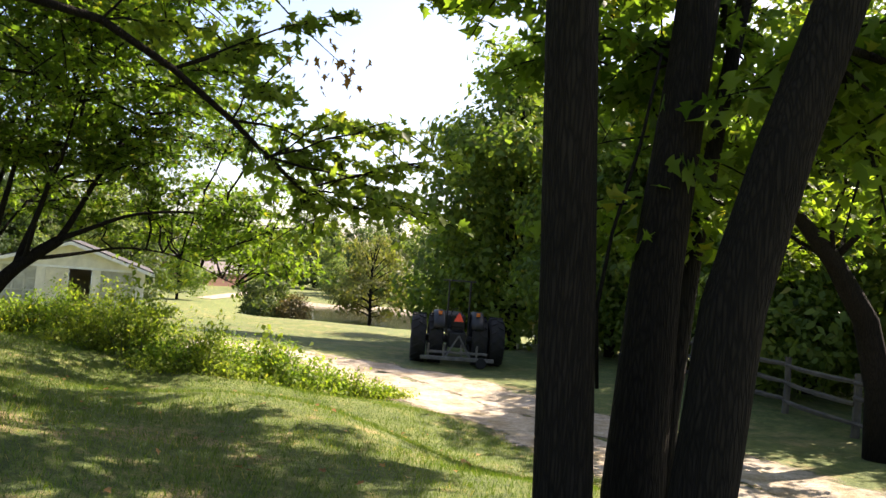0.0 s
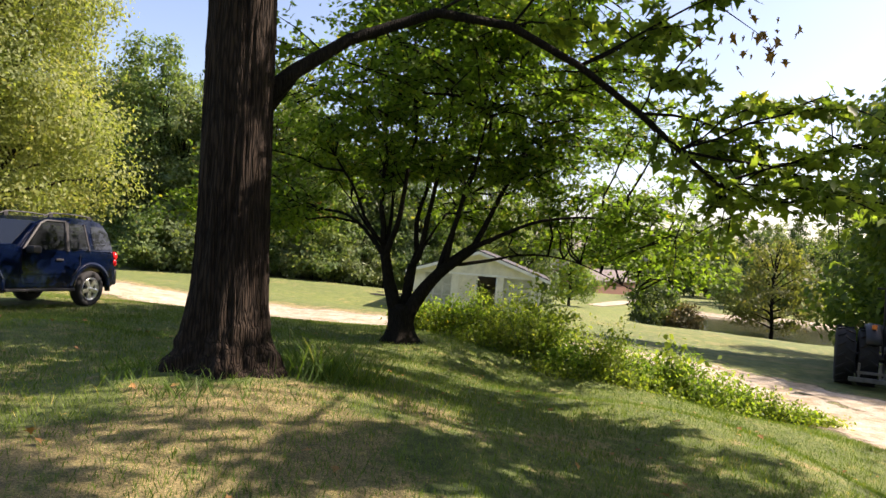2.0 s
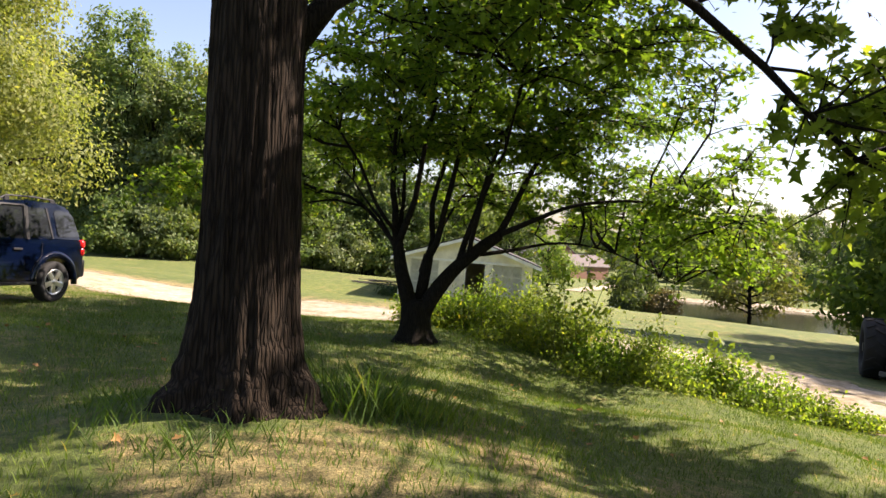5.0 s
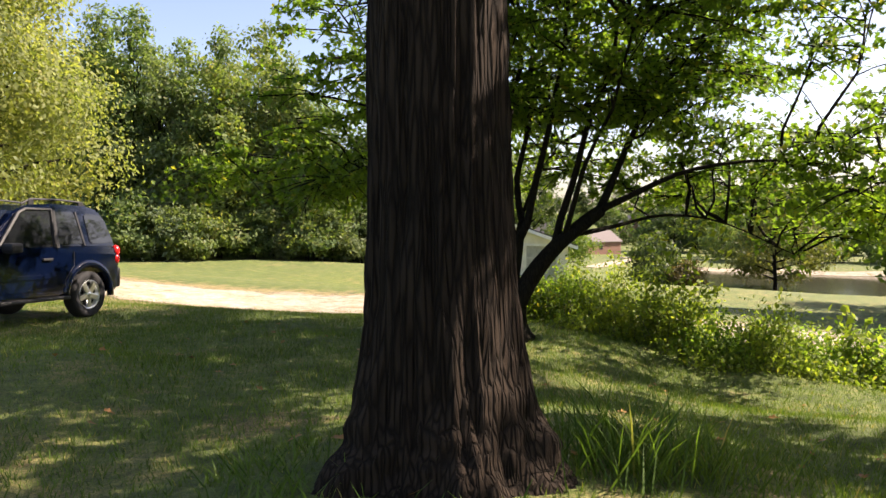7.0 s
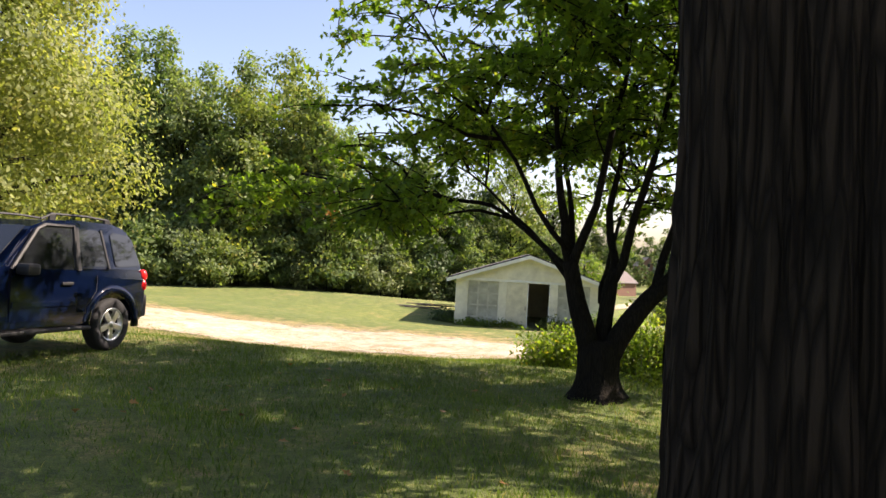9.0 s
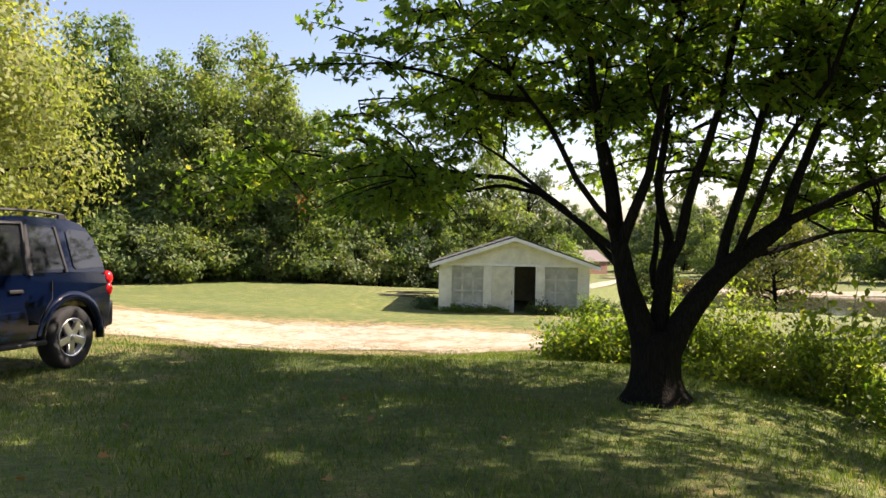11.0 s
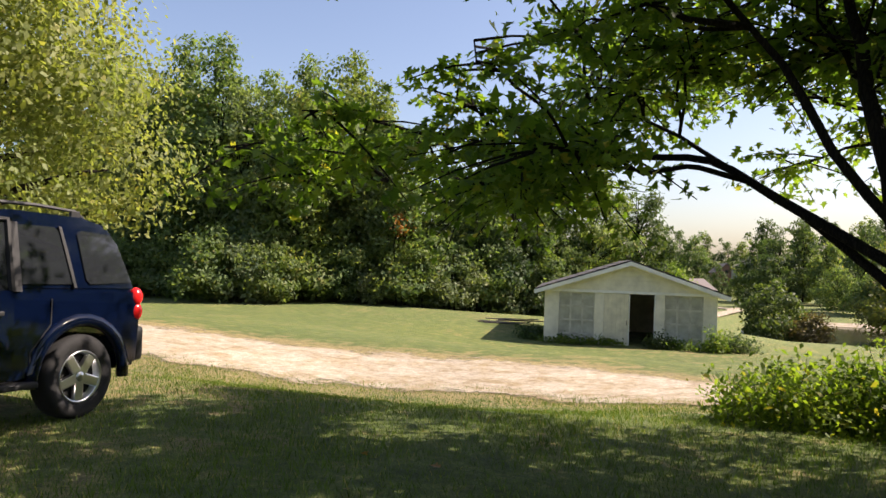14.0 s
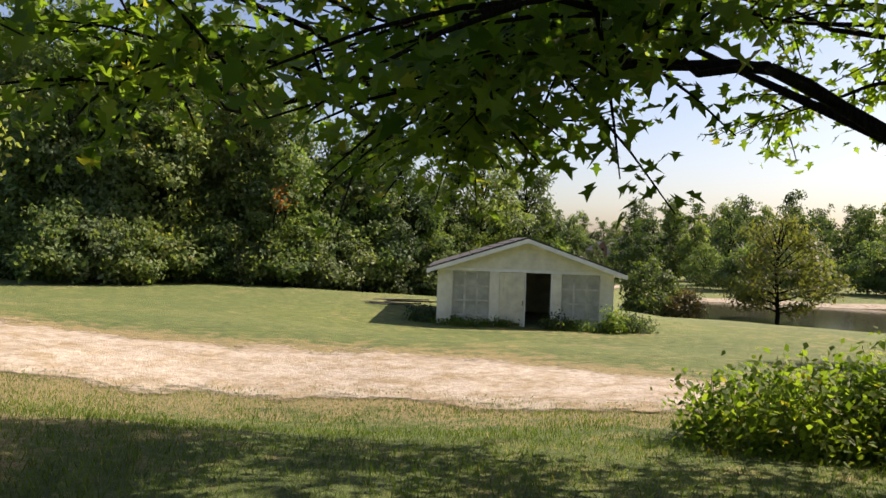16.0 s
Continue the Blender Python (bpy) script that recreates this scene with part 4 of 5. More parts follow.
# ---- garage ----
def make_shed():
    root = thing("shed", Matrix.Translation((-14.35, 38.33, -2.15)) @ pose(0, 0, 0, 0, 1.0, 17), "low white wooden garage with an open middle door and dark shingles", "shed")
    W0, W1, D, E, A = -3.45, 3.75, 7.0, 2.34, 3.57
    mid = (W0 + W1) / 2
    for a, b in ((W0, W0 + 0.62), (-1.31, -0.91), (1.23, 1.62), (3.19, W1)):
        bm = bmesh.new()
        box(bm, a, 0, -0.3, b, 0.14, E - 0.1, 0.01)
        part("front_pier", bm, M_WHITE, root)
    bm = bmesh.new()
    prism(bm, [(W0, E - 0.1), (W1, E - 0.1), (W1, E + 0.02), (mid, A - 0.03), (W0, E + 0.02)], 0.004, 0.14)
    gable = part("gable", bm, M_WHITE, root, "plain yellowed gable boards")
    for i in range(7):
        z = E + 0.06 + i * 0.19
        half = (A - z - 0.06) / (A - E) * (W1 - W0) / 2
        if half > 0.3:
            bm = bmesh.new()
            box(bm, mid - half, -0.012, z, mid + half, 0.006, z + 0.175, 0.004)
            part("board", bm, M_WHITE, gable)
    bm = bmesh.new()
    box(bm, W0, -0.03, E - 0.14, W1, 0.0, E - 0.02, 0.006)
    part("header_trim", bm, M_TRIM, root)
    # the two closed garage doors: frames and panels
    for a, b in ((W0 + 0.62, -1.31), (1.62, 3.19)):
        bm = bmesh.new()
        box(bm, a, 0.1, -0.25, b, 0.13, E - 0.14)
        d = part("garage_door", bm, M_DOORPANEL, root, "grimy panelled garage door")
        n = 3
        for i in range(n + 1):
            x = a + (b - a) * i / n
            bm = bmesh.new()
            box(bm, max(a, x - 0.045), 0.06, -0.25, min(b, x + 0.045), 0.098, E - 0.14, 0.004)
            part("stile", bm, M_GREYDOOR, d)
        for i in range(5):
            z = -0.25 + (E + 0.05) * i / 4
            bm = bmesh.new()
            box(bm, a + 0.002, 0.065, z, b - 0.002, 0.096, z + 0.08, 0.004)
            part("rail", bm, M_GREYDOOR, d)
    # closed leaf beside the dark opening
    bm = bmesh.new()
    box(bm, -0.91, 0.03, -0.25, 0.13, 0.08, E - 0.14, 0.006)
    leaf = part("plank_door", bm, M_DOOR, root, "yellowed plank door")
    for i in range(6):
        bm = bmesh.new()
        box(bm, -0.9 + i * 0.17, 0.008, -0.24, -0.9 + i * 0.17 + 0.162, 0.03, E - 0.16, 0.005)
        part("plank", bm, M_DOOR, leaf)
    bm = bmesh.new()
    box(bm, 0.03, -0.03, 0.85, 0.07, 0.008, 1.05, 0.006)
    part("door_handle", bm, M_STEEL, leaf)
    for x in (0.13, 1.19):
        bm = bmesh.new()
        box(bm, x, 0.0, -0.25, x + 0.04, 0.1, E - 0.14, 0.004)
        part("door_jamb", bm, M_TRIM, root)
    for a, b, y0, y1 in ((W0, W0 + 0.14, 0.145, D), (W1 - 0.14, W1, 0.145, D), (W0, W1, D + 0.005, D + 0.14)):
        bm = bmesh.new()
        box(bm, a, y0, -0.3, b, y1, E)
        part("wall", bm, M_WHITE, root)
    bm = bmesh.new()
    box(bm, W0 + 0.15, 0.2, -0.35, W1 - 0.15, D - 0.02, -0.12)
    part("floor_slab", bm, M_DARK, root)
    for s in (-1, 1):
        edge = W0 - 0.42 if s < 0 else W1 + 0.42
        ez = E - 0.12
        bm = bmesh.new()
        prism(bm, [(edge, ez), (mid, A), (mid, A + 0.07), (edge, ez + 0.07)], -0.4, D + 0.4)
        roof = part("roof_slope", bm, M_SHINGLE, root, "dark shingled roof slope")
        for k in range(9):
            f = k / 9
            x, z = edge + (mid - edge) * f, ez + 0.07 + (A - ez) * f
            bm = bmesh.new()
            w = (mid - edge) / 9
            prism(bm, [(x, z + 0.004), (x + w, z + 0.004 + (A - ez) / 9), (x + w, z + 0.012 + (A - ez) / 9), (x, z + 0.026)], -0.42, D + 0.42)
            part("shingle_course", bm, M_SHINGLE, roof)
        bm = bmesh.new()
        prism(bm, [(edge, ez - 0.14), (mid, A - 0.15), (mid, A + 0.02), (edge, ez + 0.03)], -0.435, -0.405)
        part("barge_board", bm, M_TRIM, root)
        bm = bmesh.new()
        box(bm, edge - 0.03 * (s < 0), -0.44, ez - 0.13, edge + 0.03 * (s > 0), D + 0.4, ez + 0.04)
        part("fascia", bm, M_TRIM, root)
        bm = bmesh.new()
        prism(bm, [(edge, ez - 0.03), (mid, A - 0.03), (mid, A - 0.006), (edge, ez - 0.006)], -0.4, 0.0)
        part("soffit", bm, M_TRIM, root)
    return root


make_shed()


M_STALK = plain("green_stalks", (0.09, 0.11, 0.035), 0.7, 0, 0.3, 5, 0.2)


def weeds(name, x, y, w, d, h, n, material, label, leaf=0.09, seed=1, cat="weeds"):
    """A low tangle of stalks and leaves in an oval of ground."""
    r = np.random.default_rng(seed)
    root = thing(name, Matrix.Translation(on_ground(x, y)), label, cat)
    z0 = root.matrix_world.translation.z
    bm = bmesh.new()
    places, outs = [], []
    for k in range(n):
        a, q = r.uniform(0, 6.28), math.sqrt(r.uniform(0, 1))
        bx, by = math.cos(a) * q * w, math.sin(a) * q * d
        bz = float(height(x + bx, y + by)) - z0
        hh = h * r.uniform(0.45, 1.1) * (1.1 - 0.55 * q)
        tip = (bx + r.normal(0, 0.22 * hh), by + r.normal(0, 0.22 * hh), bz + hh)
        p = bend((bx, by, bz - 0.05), tip, 0, 4, 0.06, k)
        tube(bm, p, [0.011, 0.009, 0.007, 0.005, 0.003], 4, cap=False)
        m = int((26 * hh / 0.8 + 8) * (0.085 / min(leaf, 0.085)) ** 1.6 * (1.7 if leaf < 0.08 else 1))
        u = r.uniform(0.06, 1.0, m)[:, None]
        places.append(np.array(p[0]) * (1 - u) + np.array(p[-1]) * u + r.normal(0, 1, (m, 3)) * np.array([0.14, 0.14, 0.07]))
        outs.append(np.tile(np.array([0.2 * math.cos(a), 0.2 * math.sin(a), 0.5]), (m, 1)))
    tagged(part("stalk_work", bm, M_STALK, root), kind="stuff")
    link_mesh("leaves", leaves_mesh("leaves", np.concatenate(places), np.concatenate(outs), leaf, r, "oval"), material, root)
    return root


# the overgrown bank: bushes in a row from the tree to the drive
M_LEAF_MID = leaf_mat("fresh_green_leaves", (0.075, 0.135, 0.022), (0.165, 0.245, 0.04), (0.28, 0.27, 0.06), 0.5)
for i, (x, y, w, d, h, n, k) in enumerate([(-7.2, 16.2, 0.8, 0.7, 1.05, 90, 2), (-6.1, 16.3, 0.8, 0.7, 1.4, 60, 2), (-5.3, 16.4, 0.7, 0.6, 1.8, 40, 0), (-4.9, 15.3, 0.6, 0.5, 1.1, 34, 0), (-4.1, 15.0, 0.5, 0.5, 1.65, 30, 0), (-3.3, 14.6, 0.6, 0.5, 0.9, 34, 1), (-2.5, 14.6, 0.5, 0.5, 1.5, 30, 0),
                                         (-1.8, 14.8, 0.6, 0.5, 0.7, 34, 1), (-1.1, 15.2, 0.6, 0.5, 1.4, 30, 1), (-0.4, 15.5, 0.6, 0.5, 0.95, 34, 1), (0.3, 15.8, 0.5, 0.45, 0.65, 26, 0), (0.9, 15.9, 0.5, 0.4, 0.45, 24, 1), (1.4, 15.9, 0.4, 0.35, 0.3, 16, 0), (-3.8, 16.2, 0.8, 0.6, 1.4, 34, 0), (-2.2, 16.2, 0.8, 0.6, 1.2, 34, 1), (-3.4, 13.9, 0.8, 0.3, 0.4, 26, 0), (-1.9, 14.1, 0.8, 0.3, 0.4, 26, 0), (-0.6, 14.9, 0.8, 0.3, 0.4, 26, 0), (-5.4, 14.8, 0.7, 0.3, 0.4, 24, 0)]):
    weeds("bank_bush", x, y, w, d, h * 0.82, n, (M_LEAF_BUSH, M_LEAF_MID, M_LEAF)[k], ("sunlit yellow-green bush on the overgrown bank", "fresh green bush on the overgrown bank", "rounded dark green bush beside the spreading tree")[k], 0.062, 20 + i, "bush")
for i, (x, y, w, d, h) in enumerate([(-3.9, 15.1, 0.25, 0.25, 2.3), (-1.2, 14.8, 0.2, 0.2, 1.75)]):
    weeds("tall_sapling", x, y, w, d, h, 9, M_LEAF_BUSH, "tall leafy sapling standing out of the bank", 0.11, 50 + i, "sapling")
for i, (x, y, w, d, h, n) in enumerate([(-18.4, 38.2, 0.8, 0.7, 0.75, 60), (-16.9, 37.4, 1.1, 0.3, 0.42, 60), (-15.2, 37.9, 0.8, 0.28, 0.38, 50), (-12.9, 38.1, 0.6, 0.35, 0.75, 30), (-12.0, 38.3, 0.7, 0.3, 0.5, 30), (-10.7, 38.5, 0.5, 0.4, 0.95, 45), (-9.9, 39.2, 0.8, 0.6, 0.9, 45)]):
    weeds("weed_clump", x, y, w, d, h, n, M_LEAF_ROAD if i % 3 else M_LEAF_DARK, "leafy weeds against the garage front", 0.1, 70 + i)


# ---- grass ----
def blades(name, xs, ys, h, w, r, label, lean=0.5):
    n = len(xs)
    z = height(xs, ys)
    a = r.uniform(0, 6.28, n)
    hh = h * r.uniform(0.5, 1.4, n)
    base = np.stack([xs, ys, z - 0.01], -1)
    s = np.stack([np.cos(a), np.sin(a), np.zeros(n)], -1) * (w * r.uniform(0.6, 1.3, n))[:, None]
    b = r.uniform(0, 6.28, n)
    tip = base + np.stack([np.cos(b) * hh * lean, np.sin(b) * hh * lean, hh], -1)
    midp = base + (tip - base) * 0.55 + np.stack([np.zeros(n), np.zeros(n), hh * 0.12], -1)
    v = np.stack([base - s, base + s, midp + s * 0.7, midp - s * 0.7, tip], 1).reshape(-1, 3).astype(np.float32)
    i = (np.arange(n) * 5)[:, None]
    f = np.concatenate([i + 0, i + 1, i + 2, i + 3, i + 3, i + 2, i + 4], 1).ravel()
    me = bpy.data.meshes.new(name)
    me.vertices.add(len(v)); me.vertices.foreach_set("co", v.ravel())
    me.loops.add(f.size); me.loops.foreach_set("vertex_index", f.astype(np.int32))
    st = (np.arange(n) * 7)[:, None] + np.array([0, 4])
    me.polygons.add(2 * n); me.polygons.foreach_set("loop_start", st.ravel().astype(np.int32))
    me.update(calc_edges=True)
    return tagged(link_mesh(name, me, M_GRASS), label, "grass", kind="stuff")


gr = np.random.default_rng(9)
n = 190000
q = np.sqrt(gr.uniform(0, 1, n))
ang = gr.uniform(0, 6.28, n)
xs, ys = -4.5 + np.cos(ang) * q * 9.5, 8.5 + np.sin(ang) * q * 8.5
keep = (drive_gap(xs, ys) > 0.1) & (np.hypot(xs + 4.37, ys - 5.35) > 0.5) & (ys > -0.5 + 0.0 * xs)
blades("lawn_grass", xs[keep], ys[keep], 0.055, 0.0035, gr, "short mown lawn grass with dry blades among the green")
n = 70000
xs, ys = gr.uniform(-21, -5.5, n), gr.uniform(11.5, 19.5, n)
keep = (drive_gap(xs, ys) > -0.5 - 0.5 * gr.uniform(0, 1, n)) & (np.hypot((xs + 4.5) / 9.5, (ys - 8.5) / 8.5) > 1)
blades("verge_grass", xs[keep], ys[keep], 0.05, 0.004, gr, "short dry verge grass beside the gravel")
for x, y, n, h in [(-3.65, 5.75, 260, 0.33), (-3.3, 6.0, 160, 0.24), (-4.9, 4.75, 120, 0.16), (-4.2, 4.55, 90, 0.14), (-5.3, 5.2, 90, 0.14), (-3.8, 4.7, 60, 0.12)]:
    xs, ys = gr.normal(x, 0.17, n), gr.normal(y, 0.17, n)
    blades("grass_tuft", xs, ys, h, 0.005, gr, "long uncut grass tuft at the maple's foot", 0.8)
# fallen leaves
n = 190
xs, ys = gr.uniform(-10, 2.5, n), gr.uniform(1.5, 12, n)
keep = drive_gap(xs, ys) > 0
xs, ys = xs[keep], ys[keep]
c = np.stack([xs, ys, height(xs, ys) + 0.045], -1)
tagged(link_mesh("fallen_leaves", leaves_mesh("fallen_leaves", c, np.tile(np.array([0, 0, 1.0]), (len(c), 1)), 0.065, gr, "maple", 0.0, 1.2), M_DEAD), "scattered dry brown and yellow fallen leaves", "leaves", kind="stuff")


# ---- parked car ----
def lathe(bm, profile, sides=40, m=None):
    """Turns (radius, y) points round the y axis."""
    rows = [[bm.verts.new((r * math.cos(2 * math.pi * k / sides), y, r * math.sin(2 * math.pi * k / sides))) for k in range(sides)] for r, y in profile]
    for a, b in zip(rows, rows[1:]):
        for k in range(sides):
            bm.faces.new((a[k], a[(k + 1) % sides], b[(k + 1) % sides], b[k]))
    bmesh.ops.recalc_face_normals(bm, faces=bm.faces)
    if m is not None:
        bmesh.ops.transform(bm, matrix=m, verts=bm.verts)
    return bm


def car():
    root = thing("car", Matrix.Translation((-13.9, 11.27, -0.215)) @ pose(0, 0, 0, 0, -1.5, -83) @ Matrix.Diagonal((1.03, 1, 1.04, 1)), "dark blue sport utility car parked on the gravel", "car")

    def taper(bm, waist=1.06, top=1.8, lean=0.15):
        for v in bm.verts:
            if v.co.z > waist:
                v.co.y *= 1 - lean * (v.co.z - waist) / (top - waist)

    def arch(cx, r, n=9):
        return [(cx + r * math.cos(a), 0.37 + r * math.sin(a)) for a in np.linspace(math.pi - 0.02, 0.02, n)]

    low = [(-0.68, 0.42), *[(x, max(z, 0.36)) for x, z in arch(0, 0.46)], *[(x, max(z, 0.36)) for x, z in arch(2.65, 0.46)], (3.42, 0.4), (3.5, 0.62), (3.47, 1.0), (3.3, 1.12), (2.5, 1.18), (1.98, 1.21), (1.3, 1.14), (-0.64, 1.14), (-0.72, 1.0)]
    bm = bmesh.new()
    prism(bm, low, -0.88, 0.88, 0.035)
    taper(bm, 0.98, 1.74, 0.11)
    body = part("body", bm, M_BLUE, root)
    bm = bmesh.new()
    prism(bm, [(1.9, 1.12), (1.35, 1.66), (1.1, 1.75), (0.6, 1.79), (-0.1, 1.78), (-0.38, 1.72), (-0.5, 1.55), (-0.69, 1.1)], -0.85, 0.85, 0.04)
    taper(bm, 1.06, 1.8, 0.16)
    part("cabin", bm, M_BLUE, root)

    def panel(name, outline, y, material, parent, th=0.012, label="", left=True, right=True):
        for s in ((1,) if left else ()) + ((-1,) if right else ()):
            bm = bmesh.new()
            prism(bm, outline, y * s, (y + th) * s)
            taper(bm, 1.06, 1.8, 0.16)
            part(name, bm, material, parent, label)

    panel("cargo_window", [(-0.6, 1.2), (-0.46, 1.56), (-0.38, 1.64), (-0.06, 1.66), (0.0, 1.62), (-0.06, 1.22), (-0.1, 1.18)], 0.852, M_GLASS, root)
    panel("rear_door_window", [(0.1, 1.18), (0.15, 1.42), (0.2, 1.64), (0.24, 1.67), (0.6, 1.67), (0.62, 1.18)], 0.852, M_GLASS, root)
    panel("window_post", [(0.6, 1.12), (0.6, 1.69), (0.7, 1.69), (0.7, 1.12)], 0.853, M_BLACK, root)
    panel("window_post", [(0.06, 1.15), (0.12, 1.46), (0.17, 1.68), (0.2, 1.68), (0.15, 1.44), (0.09, 1.15)], 0.866, M_BLACK, root)
    # seams of the rear door and fuel lid
    panel("door_seam", [(0.52, 0.5), (0.52, 0.62), (0.33, 0.84), (0.33, 1.06), (0.342, 1.06), (0.342, 0.845), (0.532, 0.625), (0.532, 0.5)], 0.8795, M_BLACK, root, 0.003)
    # front doors
    for s in (1, -1):
        d = new("front_door")
        d.parent = root
        d.matrix_local = Matrix.Translation((1.75, 0.86 * s, 0)) @ pose(0, 0, 0, 0, 0, 0)
        bm = bmesh.new()
        o = [(0.03, 0.48), (0.03, 1.13), (-1.06, 1.13), (-1.06, 0.48)]
        prism(bm, o, -0.04 * s, 0.03 * s, 0.01)
        part("door_skin", bm, M_BLUE, d)
        bm = bmesh.new()
        tube(bm, [(0.0, 0.0, 1.12), (-0.42, -0.07 * s, 1.63), (-0.55, -0.085 * s, 1.69), (-1.03, -0.085 * s, 1.7), (-1.05, 0.0, 1.12)], [0.028] * 5, 6)
        part("window_frame", bm, M_BLACK, d)
        bm = bmesh.new()
        vs = [bm.verts.new(p) for p in [(-0.03, -0.004 * s, 1.13), (-0.42, -0.075 * s, 1.62), (-0.56, -0.085 * s, 1.68), (-1.02, -0.085 * s, 1.68), (-1.03, -0.004 * s, 1.13)]]
        bm.faces.new(vs)
        bmesh.ops.solidify(bm, geom=bm.faces[:], thickness=0.006)
        part("window_pane", bm, M_GLASS, d)
        bm = bmesh.new()
        box(bm, -0.95, 0.03 * s, 0.93, -0.76, 0.06 * s, 0.97, 0.01)
        part("handle", bm, M_BLACK, d)
        bm = bmesh.new()
        box(bm, -0.22, 0.03 * s, 1.06, -0.02, 0.24 * s, 1.2, 0.04)
        part("wing_mirror", bm, M_BLACK, d)
        bm = bmesh.new()
        box(bm, -1.0, 0.028 * s, 0.66, 0.0, 0.045 * s, 0.73, 0.006)
        part("side_moulding", bm, M_BLUE, d)
    bm = bmesh.new()
    vs = [bm.verts.new(p) for p in [(1.88, -0.74, 1.19), (1.88, 0.74, 1.19), (1.37, 0.66, 1.65), (1.37, -0.66, 1.65)]]
    bm.faces.new(vs)
    bmesh.ops.translate(bm, vec=(0.03, 0, 0.02), verts=bm.verts)
    bmesh.ops.solidify(bm, geom=bm.faces[:], thickness=0.01)
    part("windscreen", bm, M_GLASS, root)
    for s in (1, -1):
        # flared arches
        for cx in (0, 2.65):
            bm = bmesh.new()
            pts = [(cx + 0.5 * math.cos(a), 0.87 * s, 0.37 + 0.5 * math.sin(a)) for a in np.linspace(math.pi + 0.1, -0.1, 14)]
            tube(bm, pts, [0.06] * 14, 8)
            for v in bm.verts:
                v.co.y = 0.87 * s + (v.co.y - 0.87 * s) * 0.9
            part("wheel_arch_flare", bm, M_BLUE, root, smooth=True)
        bm = bmesh.new()
        box(bm, 0.5, 0.83 * s, 0.34, 2.15, 0.97 * s, 0.39, 0.015)
        part("side_step", bm, M_BLACK, root)
        # roof rail
        bm = bmesh.new()
        tube(bm, [(-0.22, 0.58 * s, 1.78), (-0.12, 0.58 * s, 1.84), (0.3, 0.58 * s, 1.86), (0.9, 0.58 * s, 1.85), (1.08, 0.58 * s, 1.77)], [0.016, 0.018, 0.018, 0.018, 0.016], 6)
        rail = part("roof_rail", bm, M_BLACK, root)
        for x in (-0.12, 0.9):
            bm = bmesh.new()
            box(bm, x - 0.05, 0.56 * s, 1.76, x + 0.05, 0.6 * s, 1.845, 0.008)
            part("rail_foot", bm, M_BLACK, rail)
        # tail lamp in two bulges, head lamp, indicator, fog lamp
        bm = bmesh.new()
        for z in (0.92, 1.06):
            bmesh.ops.create_uvsphere(bm, u_segments=16, v_segments=10, radius=0.085, matrix=Matrix.LocRotScale((-0.66, 0.84 * s, z), None, (0.85, 0.8, 1.1)))
        part("tail_lamp", bm, M_RED_LAMP, root, "red tail lamp in two bulges", True)
        bm = bmesh.new()
        bmesh.ops.create_uvsphere(bm, u_segments=20, v_segments=10, radius=0.11, matrix=Matrix.LocRotScale((3.44, 0.62 * s, 0.86), None, (0.5, 1, 1)))
        part("head_lamp", bm, M_CHROME, root, "round glass head lamp", True)
        bm = bmesh.new()
        box(bm, 3.4, 0.5 * s, 0.66, 3.52, 0.82 * s, 0.72, 0.015)
        part("indicator", bm, M_AMBER, root)
        bm = bmesh.new()
        bmesh.ops.create_uvsphere(bm, u_segments=14, v_segments=8, radius=0.06, matrix=Matrix.LocRotScale((3.52, 0.6 * s, 0.5), None, (0.5, 1, 1)))
        part("fog_lamp", bm, M_CHROME, root, smooth=True)
        for x in (0.0, 2.65):
            w = new("wheel")
            w.parent = root
            w.matrix_local = Matrix.Translation((x, 0.78 * s, 0.37)) @ (Matrix.Identity(4) if s > 0 else Matrix.Rotation(math.pi, 4, "Z"))
            bm = bmesh.new()
            lathe(bm, [(0.22, -0.1), (0.3, -0.115), (0.345, -0.11), (0.368, -0.08), (0.372, 0.0), (0.368, 0.08), (0.345, 0.11), (0.3, 0.115), (0.225, 0.1), (0.215, 0.06), (0.215, -0.06), (0.22, -0.1)], 40)
            part("tyre", bm, M_RUBBER, w, smooth=True)
            bm = bmesh.new()
            lathe(bm, [(0.225, 0.095), (0.232, 0.105), (0.222, 0.11), (0.205, 0.09), (0.2, 0.03), (0.0, 0.02)], 40)
            part("rim", bm, M_CHROME, w, "polished alloy rim", True)
            bm = bmesh.new()
            lathe(bm, [(0.198, 0.034), (0.0, 0.03)], 24)
            part("brake_shadow_disc", bm, M_BLACK, w)
            for k in range(5):
                bm = bmesh.new()
                box(bm, 0.03, 0.045, -0.045, 0.215, 0.098, 0.045, 0.012, Matrix.Rotation(k * 2 * math.pi / 5 + 0.3, 4, "Y"))
                part("spoke", bm, M_CHROME, w)
            bm = bmesh.new()
            lathe(bm, [(0.0, 0.115), (0.03, 0.113), (0.045, 0.1), (0.05, 0.06)], 20)
            part("hub_cap", bm, M_CHROME, w, smooth=True)
    bm = bmesh.new()
    box(bm, -0.8, -0.84, 0.44, -0.66, 0.84, 0.78, 0.05)
    part("rear_bumper", bm, M_BLACK, root)
    bm = bmesh.new()
    box(bm, 3.4, -0.84, 0.42, 3.6, 0.84, 0.62, 0.05)
    part("front_bumper", bm, M_BLACK, root)
    for k in range(7):
        bm = bmesh.new()
        box(bm, 3.46, -0.36 + k * 0.11, 0.7, 3.51, -0.3 + k * 0.11, 0.98, 0.012)
        part("grille_slot", bm, M_BLACK, root)
    return root


car()


